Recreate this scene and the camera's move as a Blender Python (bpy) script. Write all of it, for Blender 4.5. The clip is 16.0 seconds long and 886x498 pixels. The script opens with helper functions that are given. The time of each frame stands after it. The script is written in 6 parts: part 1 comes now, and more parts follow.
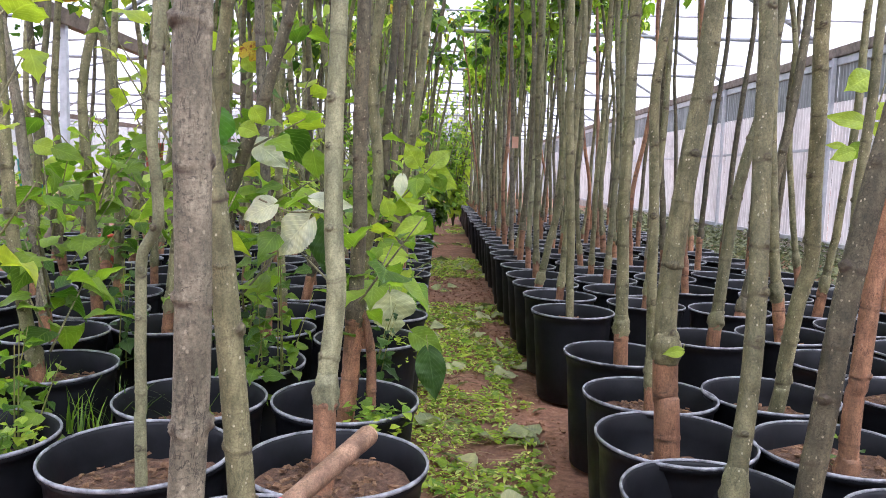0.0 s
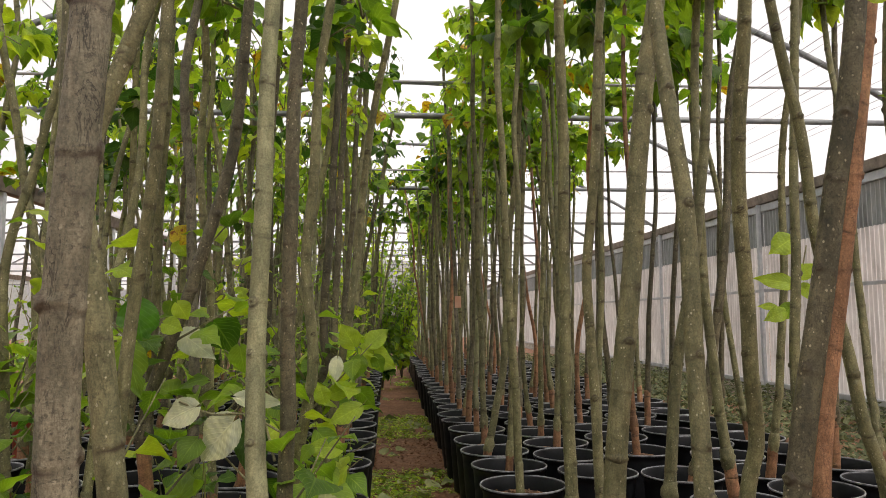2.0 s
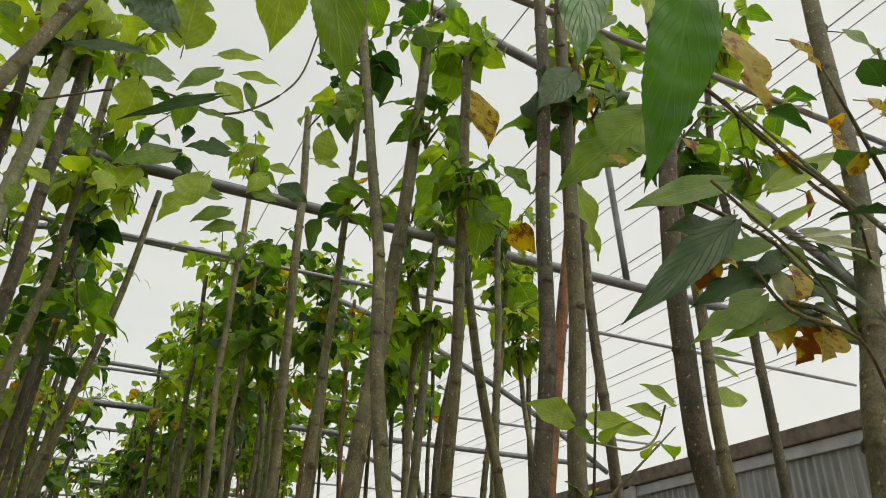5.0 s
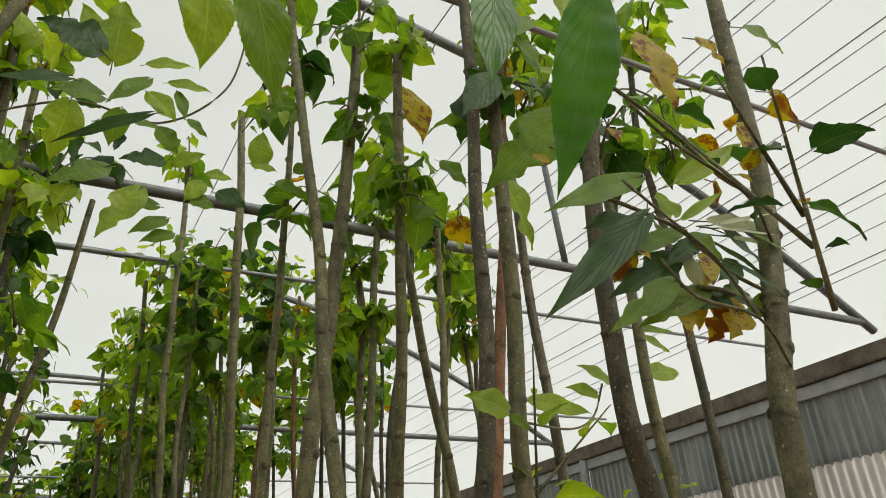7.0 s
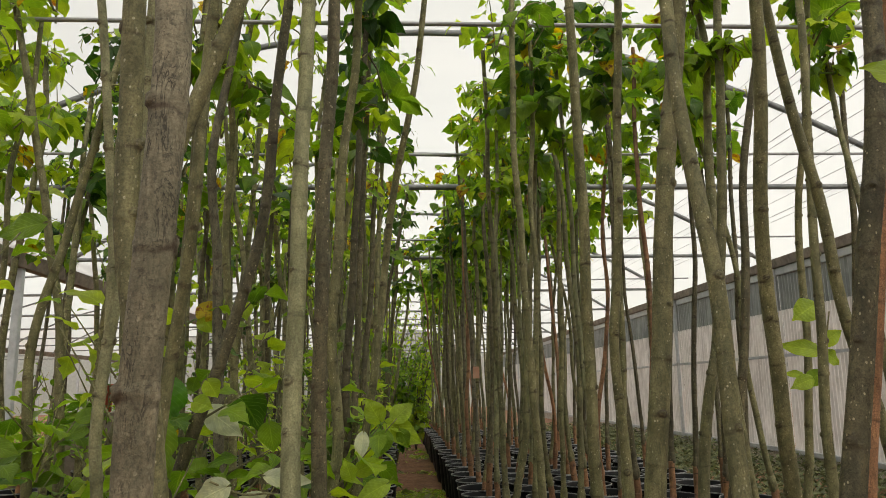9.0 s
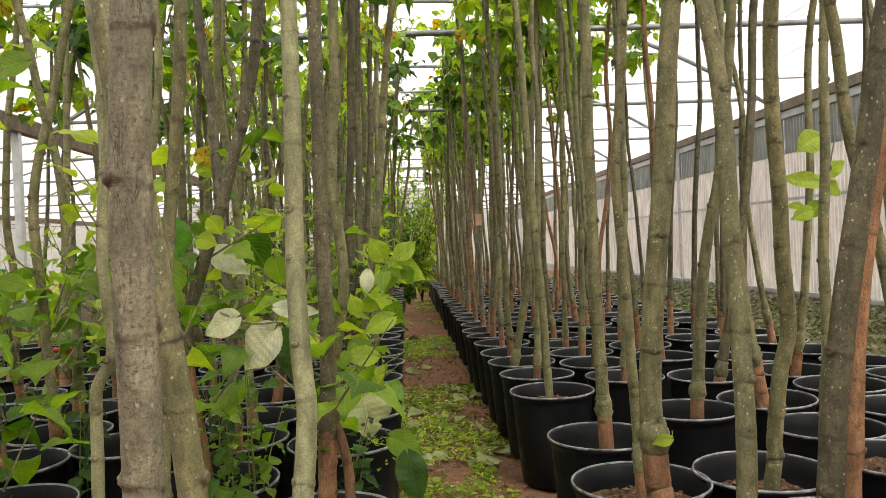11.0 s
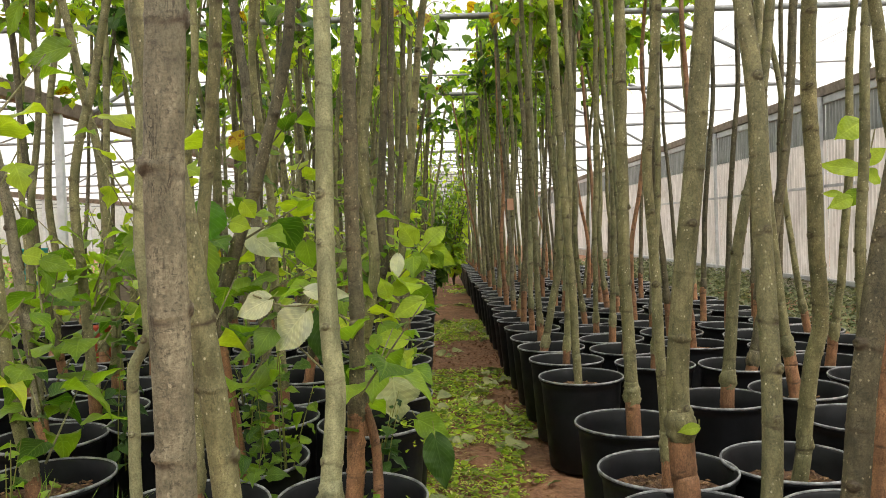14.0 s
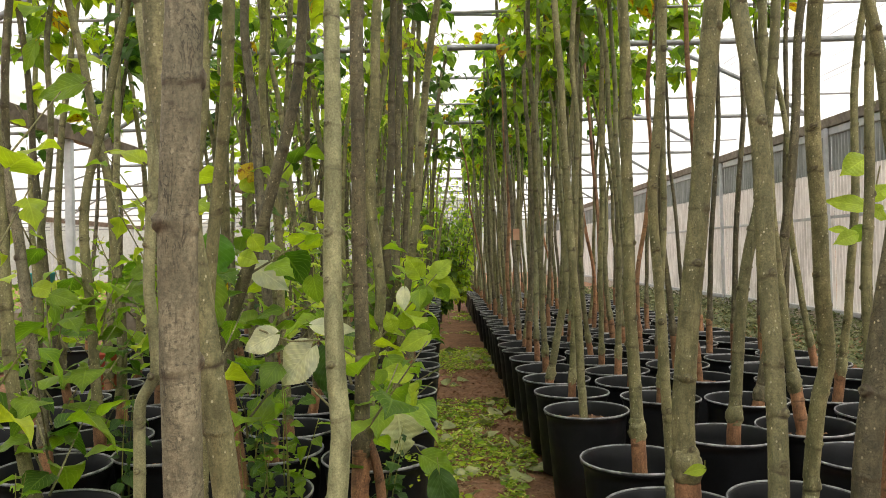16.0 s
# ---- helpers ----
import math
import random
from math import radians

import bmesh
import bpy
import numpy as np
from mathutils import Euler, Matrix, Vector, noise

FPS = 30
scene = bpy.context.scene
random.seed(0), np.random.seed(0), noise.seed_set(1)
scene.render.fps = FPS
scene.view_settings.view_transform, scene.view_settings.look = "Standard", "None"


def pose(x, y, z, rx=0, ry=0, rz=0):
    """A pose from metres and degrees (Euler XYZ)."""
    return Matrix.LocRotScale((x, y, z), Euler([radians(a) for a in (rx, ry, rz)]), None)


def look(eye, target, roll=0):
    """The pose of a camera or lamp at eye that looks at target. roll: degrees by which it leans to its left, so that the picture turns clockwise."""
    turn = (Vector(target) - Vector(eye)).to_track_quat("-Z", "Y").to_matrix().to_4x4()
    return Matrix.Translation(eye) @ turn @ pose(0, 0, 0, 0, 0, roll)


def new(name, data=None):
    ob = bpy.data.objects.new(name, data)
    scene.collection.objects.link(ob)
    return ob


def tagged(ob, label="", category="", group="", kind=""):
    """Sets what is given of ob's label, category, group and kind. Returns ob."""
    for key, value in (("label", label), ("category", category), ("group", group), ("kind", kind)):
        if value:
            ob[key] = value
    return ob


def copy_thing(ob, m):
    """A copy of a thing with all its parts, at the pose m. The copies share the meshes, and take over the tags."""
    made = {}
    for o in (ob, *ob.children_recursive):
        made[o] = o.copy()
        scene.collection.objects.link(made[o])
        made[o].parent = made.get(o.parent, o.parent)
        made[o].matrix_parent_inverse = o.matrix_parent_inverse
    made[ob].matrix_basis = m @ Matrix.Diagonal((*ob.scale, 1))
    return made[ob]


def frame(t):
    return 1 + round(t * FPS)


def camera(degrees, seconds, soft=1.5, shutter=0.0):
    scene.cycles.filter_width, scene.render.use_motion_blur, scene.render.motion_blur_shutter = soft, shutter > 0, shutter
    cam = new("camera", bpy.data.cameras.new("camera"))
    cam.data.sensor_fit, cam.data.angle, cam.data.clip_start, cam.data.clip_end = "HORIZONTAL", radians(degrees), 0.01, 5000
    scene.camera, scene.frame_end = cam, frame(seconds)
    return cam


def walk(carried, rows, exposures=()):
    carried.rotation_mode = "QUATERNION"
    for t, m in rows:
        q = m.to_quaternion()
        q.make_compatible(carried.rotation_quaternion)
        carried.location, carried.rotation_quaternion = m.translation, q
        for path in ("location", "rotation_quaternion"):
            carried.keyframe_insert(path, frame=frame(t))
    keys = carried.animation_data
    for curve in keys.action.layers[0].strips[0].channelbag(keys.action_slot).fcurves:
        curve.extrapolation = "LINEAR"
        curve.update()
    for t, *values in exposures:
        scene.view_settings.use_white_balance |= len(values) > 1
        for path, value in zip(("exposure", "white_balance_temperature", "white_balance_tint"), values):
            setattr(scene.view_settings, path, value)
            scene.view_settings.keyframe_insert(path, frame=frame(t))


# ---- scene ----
cam = camera(61.1, 16.0, soft=0.85)
PATH = [
    (0, (0.593, 0.871, 1.01), (0.611, 2.861, 0.808), 1.8),
    (0.5, (0.632, 0.895, 1.03), (0.792, 2.878, 0.826), 0.9),
    (1, (0.644, 0.914, 1.05), (0.834, 2.901, 0.928), 0.0),
    (1.5, (0.639, 0.921, 1.091), (0.792, 2.914, 1.145), -0.5),
    (2, (0.634, 0.926, 1.126), (0.78, 2.913, 1.309), -0.2),
    (2.5, (0.634, 0.927, 1.151), (0.789, 2.904, 1.416), -0.3),
    (3, (0.638, 0.927, 1.157), (0.805, 2.892, 1.488), -0.4),
    (3.5, (0.634, 0.924, 1.18), (0.854, 2.869, 1.59), -0.6),
    (4, (0.64, 0.934, 1.191), (1.069, 2.825, 1.679), -1.2),
    (4.5, (0.631, 0.922, 1.212), (1.323, 2.633, 1.983), -0.0),
    (5, (0.636, 0.925, 1.228), (1.401, 2.52, 2.162), 0.8),
    (5.2, (0.637, 0.923, 1.233), (1.44, 2.478, 2.201), 1.2),
    (7.3, (0.611, 0.862, 1.222), (1.499, 2.423, 2.104), -5.3),
    (7.5, (0.605, 0.861, 1.222), (1.393, 2.488, 2.079), -5.3),
    (8, (0.604, 0.883, 1.218), (1.073, 2.647, 2.035), -2.2),
    (8.5, (0.591, 0.891, 1.172), (0.781, 2.794, 1.756), -0.8),
    (9, (0.588, 0.906, 1.14), (0.707, 2.869, 1.502), -1.0),
    (9.5, (0.6, 0.895, 1.12), (0.746, 2.877, 1.346), -1.7),
    (10, (0.603, 0.922, 1.085), (0.759, 2.912, 1.202), -2.1),
    (10.2, (0.601, 0.924, 1.081), (0.749, 2.914, 1.167), -2.2),
    (12.3, (0.587, 0.931, 1.062), (0.625, 2.929, 0.984), -2.8),
    (12.5, (0.586, 0.923, 1.062), (0.619, 2.921, 0.985), -2.8),
    (13, (0.588, 0.914, 1.072), (0.614, 2.913, 0.999), -2.2),
    (13.5, (0.6, 0.916, 1.076), (0.619, 2.915, 1.011), -2.0),
    (14, (0.602, 0.913, 1.077), (0.617, 2.912, 1.025), -1.9),
    (14.5, (0.596, 0.915, 1.074), (0.605, 2.914, 1.023), -1.5),
    (15, (0.596, 0.913, 1.08), (0.603, 2.912, 1.032), -1.3),
    (15.5, (0.598, 0.909, 1.091), (0.602, 2.909, 1.062), -1.5),
    (16, (0.601, 0.902, 1.105), (0.603, 2.902, 1.121), -1.4),
]
EXPOSURES = [(0, 1.27, 5700, 23), (0.5, 0.85, 6080, 12), (1, 0.79, 6450, 13), (2, 0.37, 7000, 14), (3.5, 0.09, 7100, 11), (4.5, -0.11, 6950, 7), (5, -0.22, 6950, 4), (7.5, -0.22, 7000, 2), (8.5, -0.1, 7150, 2), (9.5, 0.25, 7350, 10), (10.2, 0.63, 7300, 10), (12.5, 0.95, 7150, 7), (16, 0.78, 7250, 7)]
walk(cam, [(t, look(eye, target, roll)) for t, eye, target, roll in PATH], EXPOSURES)

# ---- world, sun ----
SUN_ELEV, SUN_TURN = 58.0, 150.0
world = bpy.data.worlds.new("overcast_sky")
scene.world = world
world.use_nodes = True
wn, wl = world.node_tree.nodes, world.node_tree.links
sky = wn.new("ShaderNodeTexSky")
sky.sky_type, sky.sun_disc = "NISHITA", False
sky.sun_elevation, sky.sun_rotation = radians(SUN_ELEV), radians(SUN_TURN)
sky.air_density, sky.dust_density = 1.0, 4.0
grey = wn.new("ShaderNodeHueSaturation")
grey.inputs["Saturation"].default_value = 0.22
wl.new(sky.outputs[0], grey.inputs["Color"])
wl.new(grey.outputs[0], wn["Background"].inputs["Color"])
wn["Background"].inputs["Strength"].default_value = 0.15
lamp = bpy.data.lights.new("sun", "SUN")
lamp.energy, lamp.angle, lamp.color = 1.5, radians(25), (1.0, 0.97, 0.92)
sun = new("sun", lamp)
sun.matrix_world = Matrix.Rotation(radians(-SUN_TURN), 4, "Z") @ Matrix.Rotation(radians(-(90 - SUN_ELEV)), 4, "X")
sun.location = (0, -10, 30)


# ---- materials ----
def mat(name):
    m = bpy.data.materials.new(name)
    m.use_nodes = True
    return m, m.node_tree.nodes, m.node_tree.links, m.node_tree.nodes["Principled BSDF"]


def ramp(n, stops):
    r = n.new("ShaderNodeValToRGB")
    e = r.color_ramp.elements
    while len(e) < len(stops):
        e.new(0.5)
    for k, (p, c) in zip(e, stops):
        k.position, k.color = p, (*c, 1)
    return r


def noise_tex(n, l, vec, scale, detail=4.0, rough=0.6, dist=0.0):
    t = n.new("ShaderNodeTexNoise")
    t.inputs["Scale"].default_value = scale
    t.inputs["Detail"].default_value = detail
    t.inputs["Roughness"].default_value = rough
    t.inputs["Distortion"].default_value = dist
    l.new(vec, t.inputs["Vector"])
    return t


def mapped(n, l, scale=(1, 1, 1), source="Object"):
    c, m = n.new("ShaderNodeTexCoord"), n.new("ShaderNodeMapping")
    m.inputs["Scale"].default_value = scale
    l.new(c.outputs[source], m.inputs["Vector"])
    return m.outputs[0]


def mix(n, l, a, b, f, mode="MIX"):
    m = n.new("ShaderNodeMix")
    m.data_type, m.blend_type = "RGBA", mode
    for s, v in ((m.inputs[6], a), (m.inputs[7], b), (m.inputs[0], f)):
        if isinstance(v, bpy.types.NodeSocket):
            l.new(v, s)
        else:
            s.default_value = v if isinstance(v, (int, float)) else (*v, 1)
    return m.outputs[2]


def bump(n, l, height, strength, dist, bsdf, after=None):
    b = n.new("ShaderNodeBump")
    b.inputs["Strength"].default_value, b.inputs["Distance"].default_value = strength, dist
    l.new(height, b.inputs["Height"])
    if after:
        l.new(after, b.inputs["Normal"])
    l.new(b.outputs[0], bsdf.inputs["Normal"])
    return b.outputs[0]


def bark_material(name, dark, light, fleck, blotch=0.5, dots=0.5, cracks=0.3):
    """Young bark: long stains, ring marks round the stem, pale pores and dark specks."""
    m, n, l, b = mat(name)
    info = n.new("ShaderNodeObjectInfo")
    v = mapped(n, l, (38, 38, 21))
    shift = n.new("ShaderNodeVectorMath")
    shift.operation = "ADD"
    rnd = n.new("ShaderNodeVectorMath")
    rnd.operation = "SCALE"
    rnd.inputs[0].default_value = (13, 7, 31)
    l.new(info.outputs["Random"], rnd.inputs["Scale"])
    l.new(v, shift.inputs[0]), l.new(rnd.outputs[0], shift.inputs[1])
    big = noise_tex(n, l, shift.outputs[0], 0.8, 7, 0.7, 0.3)
    base = ramp(n, [(0.36, dark), (0.5, tuple(0.42 * p + 0.58 * q for p, q in zip(dark, light))), (0.62, light)])
    l.new(big.outputs[0], base.inputs[0])
    # stains
    st = noise_tex(n, l, shift.outputs[0], 3.2, 9, 0.78)
    sr = ramp(n, [(0.56, (0, 0, 0)), (0.6, (1, 1, 1))])
    l.new(st.outputs[0], sr.inputs[0])
    f1 = n.new("ShaderNodeMath")
    f1.operation = "MULTIPLY"
    f1.inputs[1].default_value = blotch
    l.new(sr.outputs[0], f1.inputs[0])
    c1 = mix(n, l, base.outputs[0], tuple(x * 0.48 for x in dark), f1.outputs[0])
    # ring marks
    rv = mapped(n, l, (30, 30, 85))
    rn = noise_tex(n, l, rv, 1.0, 3, 0.6, 0.8)
    rr = ramp(n, [(0.57, (0, 0, 0)), (0.66, (1, 1, 1))])
    l.new(rn.outputs[0], rr.inputs[0])
    f2 = n.new("ShaderNodeMath")
    f2.operation = "MULTIPLY"
    f2.inputs[1].default_value = 0.3
    l.new(rr.outputs[0], f2.inputs[0])
    c2 = mix(n, l, c1, tuple(x * 0.6 for x in dark), f2.outputs[0])
    # pores
    vo = n.new("ShaderNodeTexVoronoi")
    vo.inputs["Scale"].default_value = 105
    l.new(mapped(n, l, (1, 1, 0.75)), vo.inputs["Vector"])
    vr = ramp(n, [(0.16, (1, 1, 1)), (0.21, (0, 0, 0))])
    l.new(vo.outputs["Distance"], vr.inputs[0])
    gate = noise_tex(n, l, shift.outputs[0], 2.2, 2)
    gr = ramp(n, [(0.45, (0, 0, 0)), (0.6, (1, 1, 1))])
    l.new(gate.outputs[0], gr.inputs[0])
    f3 = n.new("ShaderNodeMath")
    f3.operation = "MULTIPLY"
    l.new(vr.outputs[0], f3.inputs[0]), l.new(gr.outputs[0], f3.inputs[1])
    f4 = n.new("ShaderNodeMath")
    f4.operation = "MULTIPLY"
    f4.inputs[1].default_value = dots
    l.new(f3.outputs[0], f4.inputs[0])
    c3 = mix(n, l, c2, fleck, f4.outputs[0])
    streak = noise_tex(n, l, mapped(n, l, (26, 26, 5)), 1.0, 4, 0.6, 0.5)
    sk = ramp(n, [(0.36, (0.7, 0.72, 0.68)), (0.64, (1.26, 1.24, 1.22))])
    l.new(streak.outputs[0], sk.inputs[0])
    c3 = mix(n, l, c3, sk.outputs[0], 1.0, "MULTIPLY")
    speck = noise_tex(n, l, mapped(n, l, (1, 1, 1.5)), 150, 4, 0.65, 0.4)
    kr = ramp(n, [(0.55, (0, 0, 0)), (0.63, (1, 1, 1))])
    l.new(speck.outputs[0], kr.inputs[0])
    kg = noise_tex(n, l, shift.outputs[0], 0.9, 3)
    kgr = ramp(n, [(0.4, (0.15, 0.15, 0.15)), (0.58, (1, 1, 1))])
    l.new(kg.outputs[0], kgr.inputs[0])
    k1 = n.new("ShaderNodeMath")
    k1.operation = "MULTIPLY"
    l.new(kr.outputs[0], k1.inputs[0]), l.new(kgr.outputs[0], k1.inputs[1])
    k2 = n.new("ShaderNodeMath")
    k2.operation = "MULTIPLY"
    k2.inputs[1].default_value = 0.7 if blotch > 0.65 else 0.3
    l.new(k1.outputs[0], k2.inputs[0])
    c3 = mix(n, l, c3, tuple(x * 0.4 for x in dark), k2.outputs[0])
    # short cracks that run along the stem
    ck = noise_tex(n, l, mapped(n, l, (75, 75, 19)), 1.0, 5, 0.62, 1.2)
    cd = n.new("ShaderNodeMath")
    cd.operation = "SUBTRACT"
    cd.inputs[1].default_value = 0.5
    l.new(ck.outputs[0], cd.inputs[0])
    ca = n.new("ShaderNodeMath")
    ca.operation = "ABSOLUTE"
    l.new(cd.outputs[0], ca.inputs[0])
    cr = ramp(n, [(0.008, (1, 1, 1)), (0.024, (0, 0, 0))])
    l.new(ca.outputs[0], cr.inputs[0])
    cg = noise_tex(n, l, mapped(n, l, (22, 22, 9)), 1.0, 3)
    cgr = ramp(n, [(0.46, (0, 0, 0)), (0.56, (cracks, cracks, cracks))])
    l.new(cg.outputs[0], cgr.inputs[0])
    cm = n.new("ShaderNodeMath")
    cm.operation = "MULTIPLY"
    l.new(cr.outputs[0], cm.inputs[0]), l.new(cgr.outputs[0], cm.inputs[1])
    c3 = mix(n, l, c3, tuple(x * 0.3 for x in dark), cm.outputs[0])
    grain = noise_tex(n, l, mapped(n, l), 300, 3, 0.7)
    gn = ramp(n, [(0.34, (0.73, 0.73, 0.71)), (0.66, (1.24, 1.24, 1.24))])
    l.new(grain.outputs[0], gn.inputs[0])
    c3 = mix(n, l, c3, gn.outputs[0], 1.0, "MULTIPLY")
    scar = n.new("ShaderNodeAttribute")
    scar.attribute_name = "scar"
    sf = n.new("ShaderNodeMath")
    sf.operation = "MULTIPLY"
    sf.inputs[1].default_value = 1.0
    l.new(scar.outputs["Fac"], sf.inputs[0])
    c3 = mix(n, l, c3, (0.04, 0.024, 0.012), sf.outputs[0])
    hs = n.new("ShaderNodeHueSaturation")
    vr2 = n.new("ShaderNodeMapRange")
    vr2.inputs[3].default_value, vr2.inputs[4].default_value = 0.8, 1.2
    l.new(info.outputs["Random"], vr2.inputs[0])
    l.new(vr2.outputs[0], hs.inputs["Value"])
    l.new(c3, hs.inputs["Color"])
    l.new(hs.outputs[0], b.inputs["Base Color"])
    b.inputs["Roughness"].default_value = 0.62
    one = bump(n, l, st.outputs[0], 0.6, 0.004, b)
    two = bump(n, l, rn.outputs[0], 0.35, 0.002, b, one)
    bump(n, l, speck.outputs[0], 0.5, 0.0015, b, two)
    return m


BARK_GREY = bark_material("bark_grey", (0.115, 0.102, 0.068), (0.25, 0.225, 0.158), (0.45, 0.4, 0.29), 0.68, 0.45, 0.95)
BARK_OLIVE = bark_material("bark_olive", (0.125, 0.12, 0.055), (0.265, 0.248, 0.128), (0.6, 0.56, 0.4), 0.42, 0.9, 0.45)
BARK_PALE = bark_material("bark_pale", (0.15, 0.152, 0.078), (0.27, 0.266, 0.15), (0.15, 0.12, 0.07), 0.28, 0.35, 0.25)
BARK_DARK = bark_material("bark_dark", (0.062, 0.055, 0.03), (0.155, 0.135, 0.078), (0.55, 0.48, 0.33), 0.7, 0.9, 0.5)
BARK_RED = bark_material("bark_red_brown", (0.18, 0.085, 0.043), (0.36, 0.185, 0.098), (0.5, 0.36, 0.24), 0.45, 0.25, 0.6)
STICK = bark_material("peeled_branch", (0.22, 0.12, 0.07), (0.42, 0.26, 0.16), (0.3, 0.2, 0.12), 0.3, 0.0)
WOOD_CUT = bark_material("cut_wood", (0.3, 0.19, 0.1), (0.5, 0.36, 0.2), (0.3, 0.2, 0.1), 0.3, 0.0)
BARKS = {"grey": BARK_GREY, "olive": BARK_OLIVE, "pale": BARK_PALE, "dark": BARK_DARK, "red": BARK_RED}


def leaf_material(name, dark, light, glow, gloss=0.45, spots=None):
    """Leaf: paler veins from the blade's own coordinates, light shining through."""
    m, n, l, b = mat(name)
    geo = n.new("ShaderNodeNewGeometry")
    uv = n.new("ShaderNodeUVMap")
    sep = n.new("ShaderNodeSeparateXYZ")
    l.new(uv.outputs[0], sep.inputs[0])
    col = ramp(n, [(0.0, dark), (1.0, light)])
    l.new(geo.outputs["Random Per Island"], col.inputs[0])
    ab = n.new("ShaderNodeMath")
    ab.operation = "ABSOLUTE"
    l.new(sep.outputs[0], ab.inputs[0])
    # side veins run forward from the midrib
    k1 = n.new("ShaderNodeMath")
    k1.operation = "MULTIPLY_ADD"
    k1.inputs[1].default_value = -0.45
    l.new(ab.outputs[0], k1.inputs[0]), l.new(sep.outputs[1], k1.inputs[2])
    k2 = n.new("ShaderNodeMath")
    k2.operation = "MULTIPLY"
    k2.inputs[1].default_value = 8.0
    l.new(k1.outputs[0], k2.inputs[0])
    k3 = n.new("ShaderNodeMath")
    k3.operation = "PINGPONG"
    k3.inputs[1].default_value = 0.5
    l.new(k2.outputs[0], k3.inputs[0])
    vein = ramp(n, [(0.0, (1, 1, 1)), (0.09, (0, 0, 0))])
    l.new(k3.outputs[0], vein.inputs[0])
    rib = ramp(n, [(0.02, (1, 1, 1)), (0.06, (0, 0, 0))])
    l.new(ab.outputs[0], rib.inputs[0])
    mx = n.new("ShaderNodeMath")
    mx.operation = "MAXIMUM"
    l.new(vein.outputs[0], mx.inputs[0]), l.new(rib.outputs[0], mx.inputs[1])
    mf = n.new("ShaderNodeMath")
    mf.operation = "MULTIPLY"
    mf.inputs[1].default_value = 0.22
    l.new(mx.outputs[0], mf.inputs[0])
    c = mix(n, l, col.outputs[0], tuple(min(1, x * 1.5 + 0.03) for x in light), mf.outputs[0])
    nz = noise_tex(n, l, mapped(n, l), 18, 4)
    nr = ramp(n, [(0.3, (0.68, 0.7, 0.75)), (0.7, (1.25, 1.17, 1.1))])
    l.new(nz.outputs[0], nr.inputs[0])
    c = mix(n, l, c, nr.outputs[0], 1.0, "MULTIPLY")
    if spots:
        sn = noise_tex(n, l, mapped(n, l), 30, 5, 0.7)
        sp = ramp(n, [(0.5, (0, 0, 0)), (0.58, (1, 1, 1))])
        l.new(sn.outputs[0], sp.inputs[0])
        c = mix(n, l, c, spots, sp.outputs[0])
    l.new(c, b.inputs["Base Color"])
    b.inputs["Roughness"].default_value = gloss
    b.inputs["Specular IOR Level"].default_value = 0.2
    bump(n, l, mx.outputs[0], 0.6, 0.002, b)
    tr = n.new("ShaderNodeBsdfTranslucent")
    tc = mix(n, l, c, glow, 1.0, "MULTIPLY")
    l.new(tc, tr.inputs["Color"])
    ms = n.new("ShaderNodeAddShader")
    l.new(b.outputs[0], ms.inputs[0]), l.new(tr.outputs[0], ms.inputs[1])
    l.new(ms.outputs[0], n["Material Output"].inputs["Surface"])
    return m


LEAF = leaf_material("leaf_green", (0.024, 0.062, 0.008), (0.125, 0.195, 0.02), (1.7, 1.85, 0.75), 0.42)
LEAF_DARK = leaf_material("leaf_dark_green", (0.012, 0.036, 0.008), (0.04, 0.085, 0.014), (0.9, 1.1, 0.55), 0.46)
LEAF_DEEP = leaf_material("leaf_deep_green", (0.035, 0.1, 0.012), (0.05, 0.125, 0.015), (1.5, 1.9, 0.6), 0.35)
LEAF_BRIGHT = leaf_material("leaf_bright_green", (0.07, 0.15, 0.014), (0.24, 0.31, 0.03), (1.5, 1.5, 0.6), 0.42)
LEAF_YELLOW = leaf_material("leaf_yellowing", (0.42, 0.28, 0.012), (0.2, 0.21, 0.014), (1.3, 1.1, 0.4), 0.5, (0.13, 0.045, 0.01))
CATKIN = leaf_material("catkin", (0.1, 0.11, 0.03), (0.2, 0.21, 0.06), (0.4, 0.4, 0.2), 0.7)
LEAF_SILVER = leaf_material("leaf_pale_underside", (0.4, 0.43, 0.29), (0.54, 0.57, 0.42), (0.35, 0.4, 0.2), 0.45)
LEAF_CUT = leaf_material("leaf_clippings", (0.08, 0.17, 0.025), (0.5, 0.53, 0.18), (0.9, 0.9, 0.5), 0.6)
LEAF_SEED = leaf_material("leaf_dull_seedling", (0.04, 0.055, 0.024), (0.15, 0.17, 0.085), (0.5, 0.5, 0.4), 0.6)
LEAF_DRY = leaf_material("leaf_wilting", (0.15, 0.2, 0.08), (0.38, 0.4, 0.22), (0.5, 0.5, 0.3), 0.55)


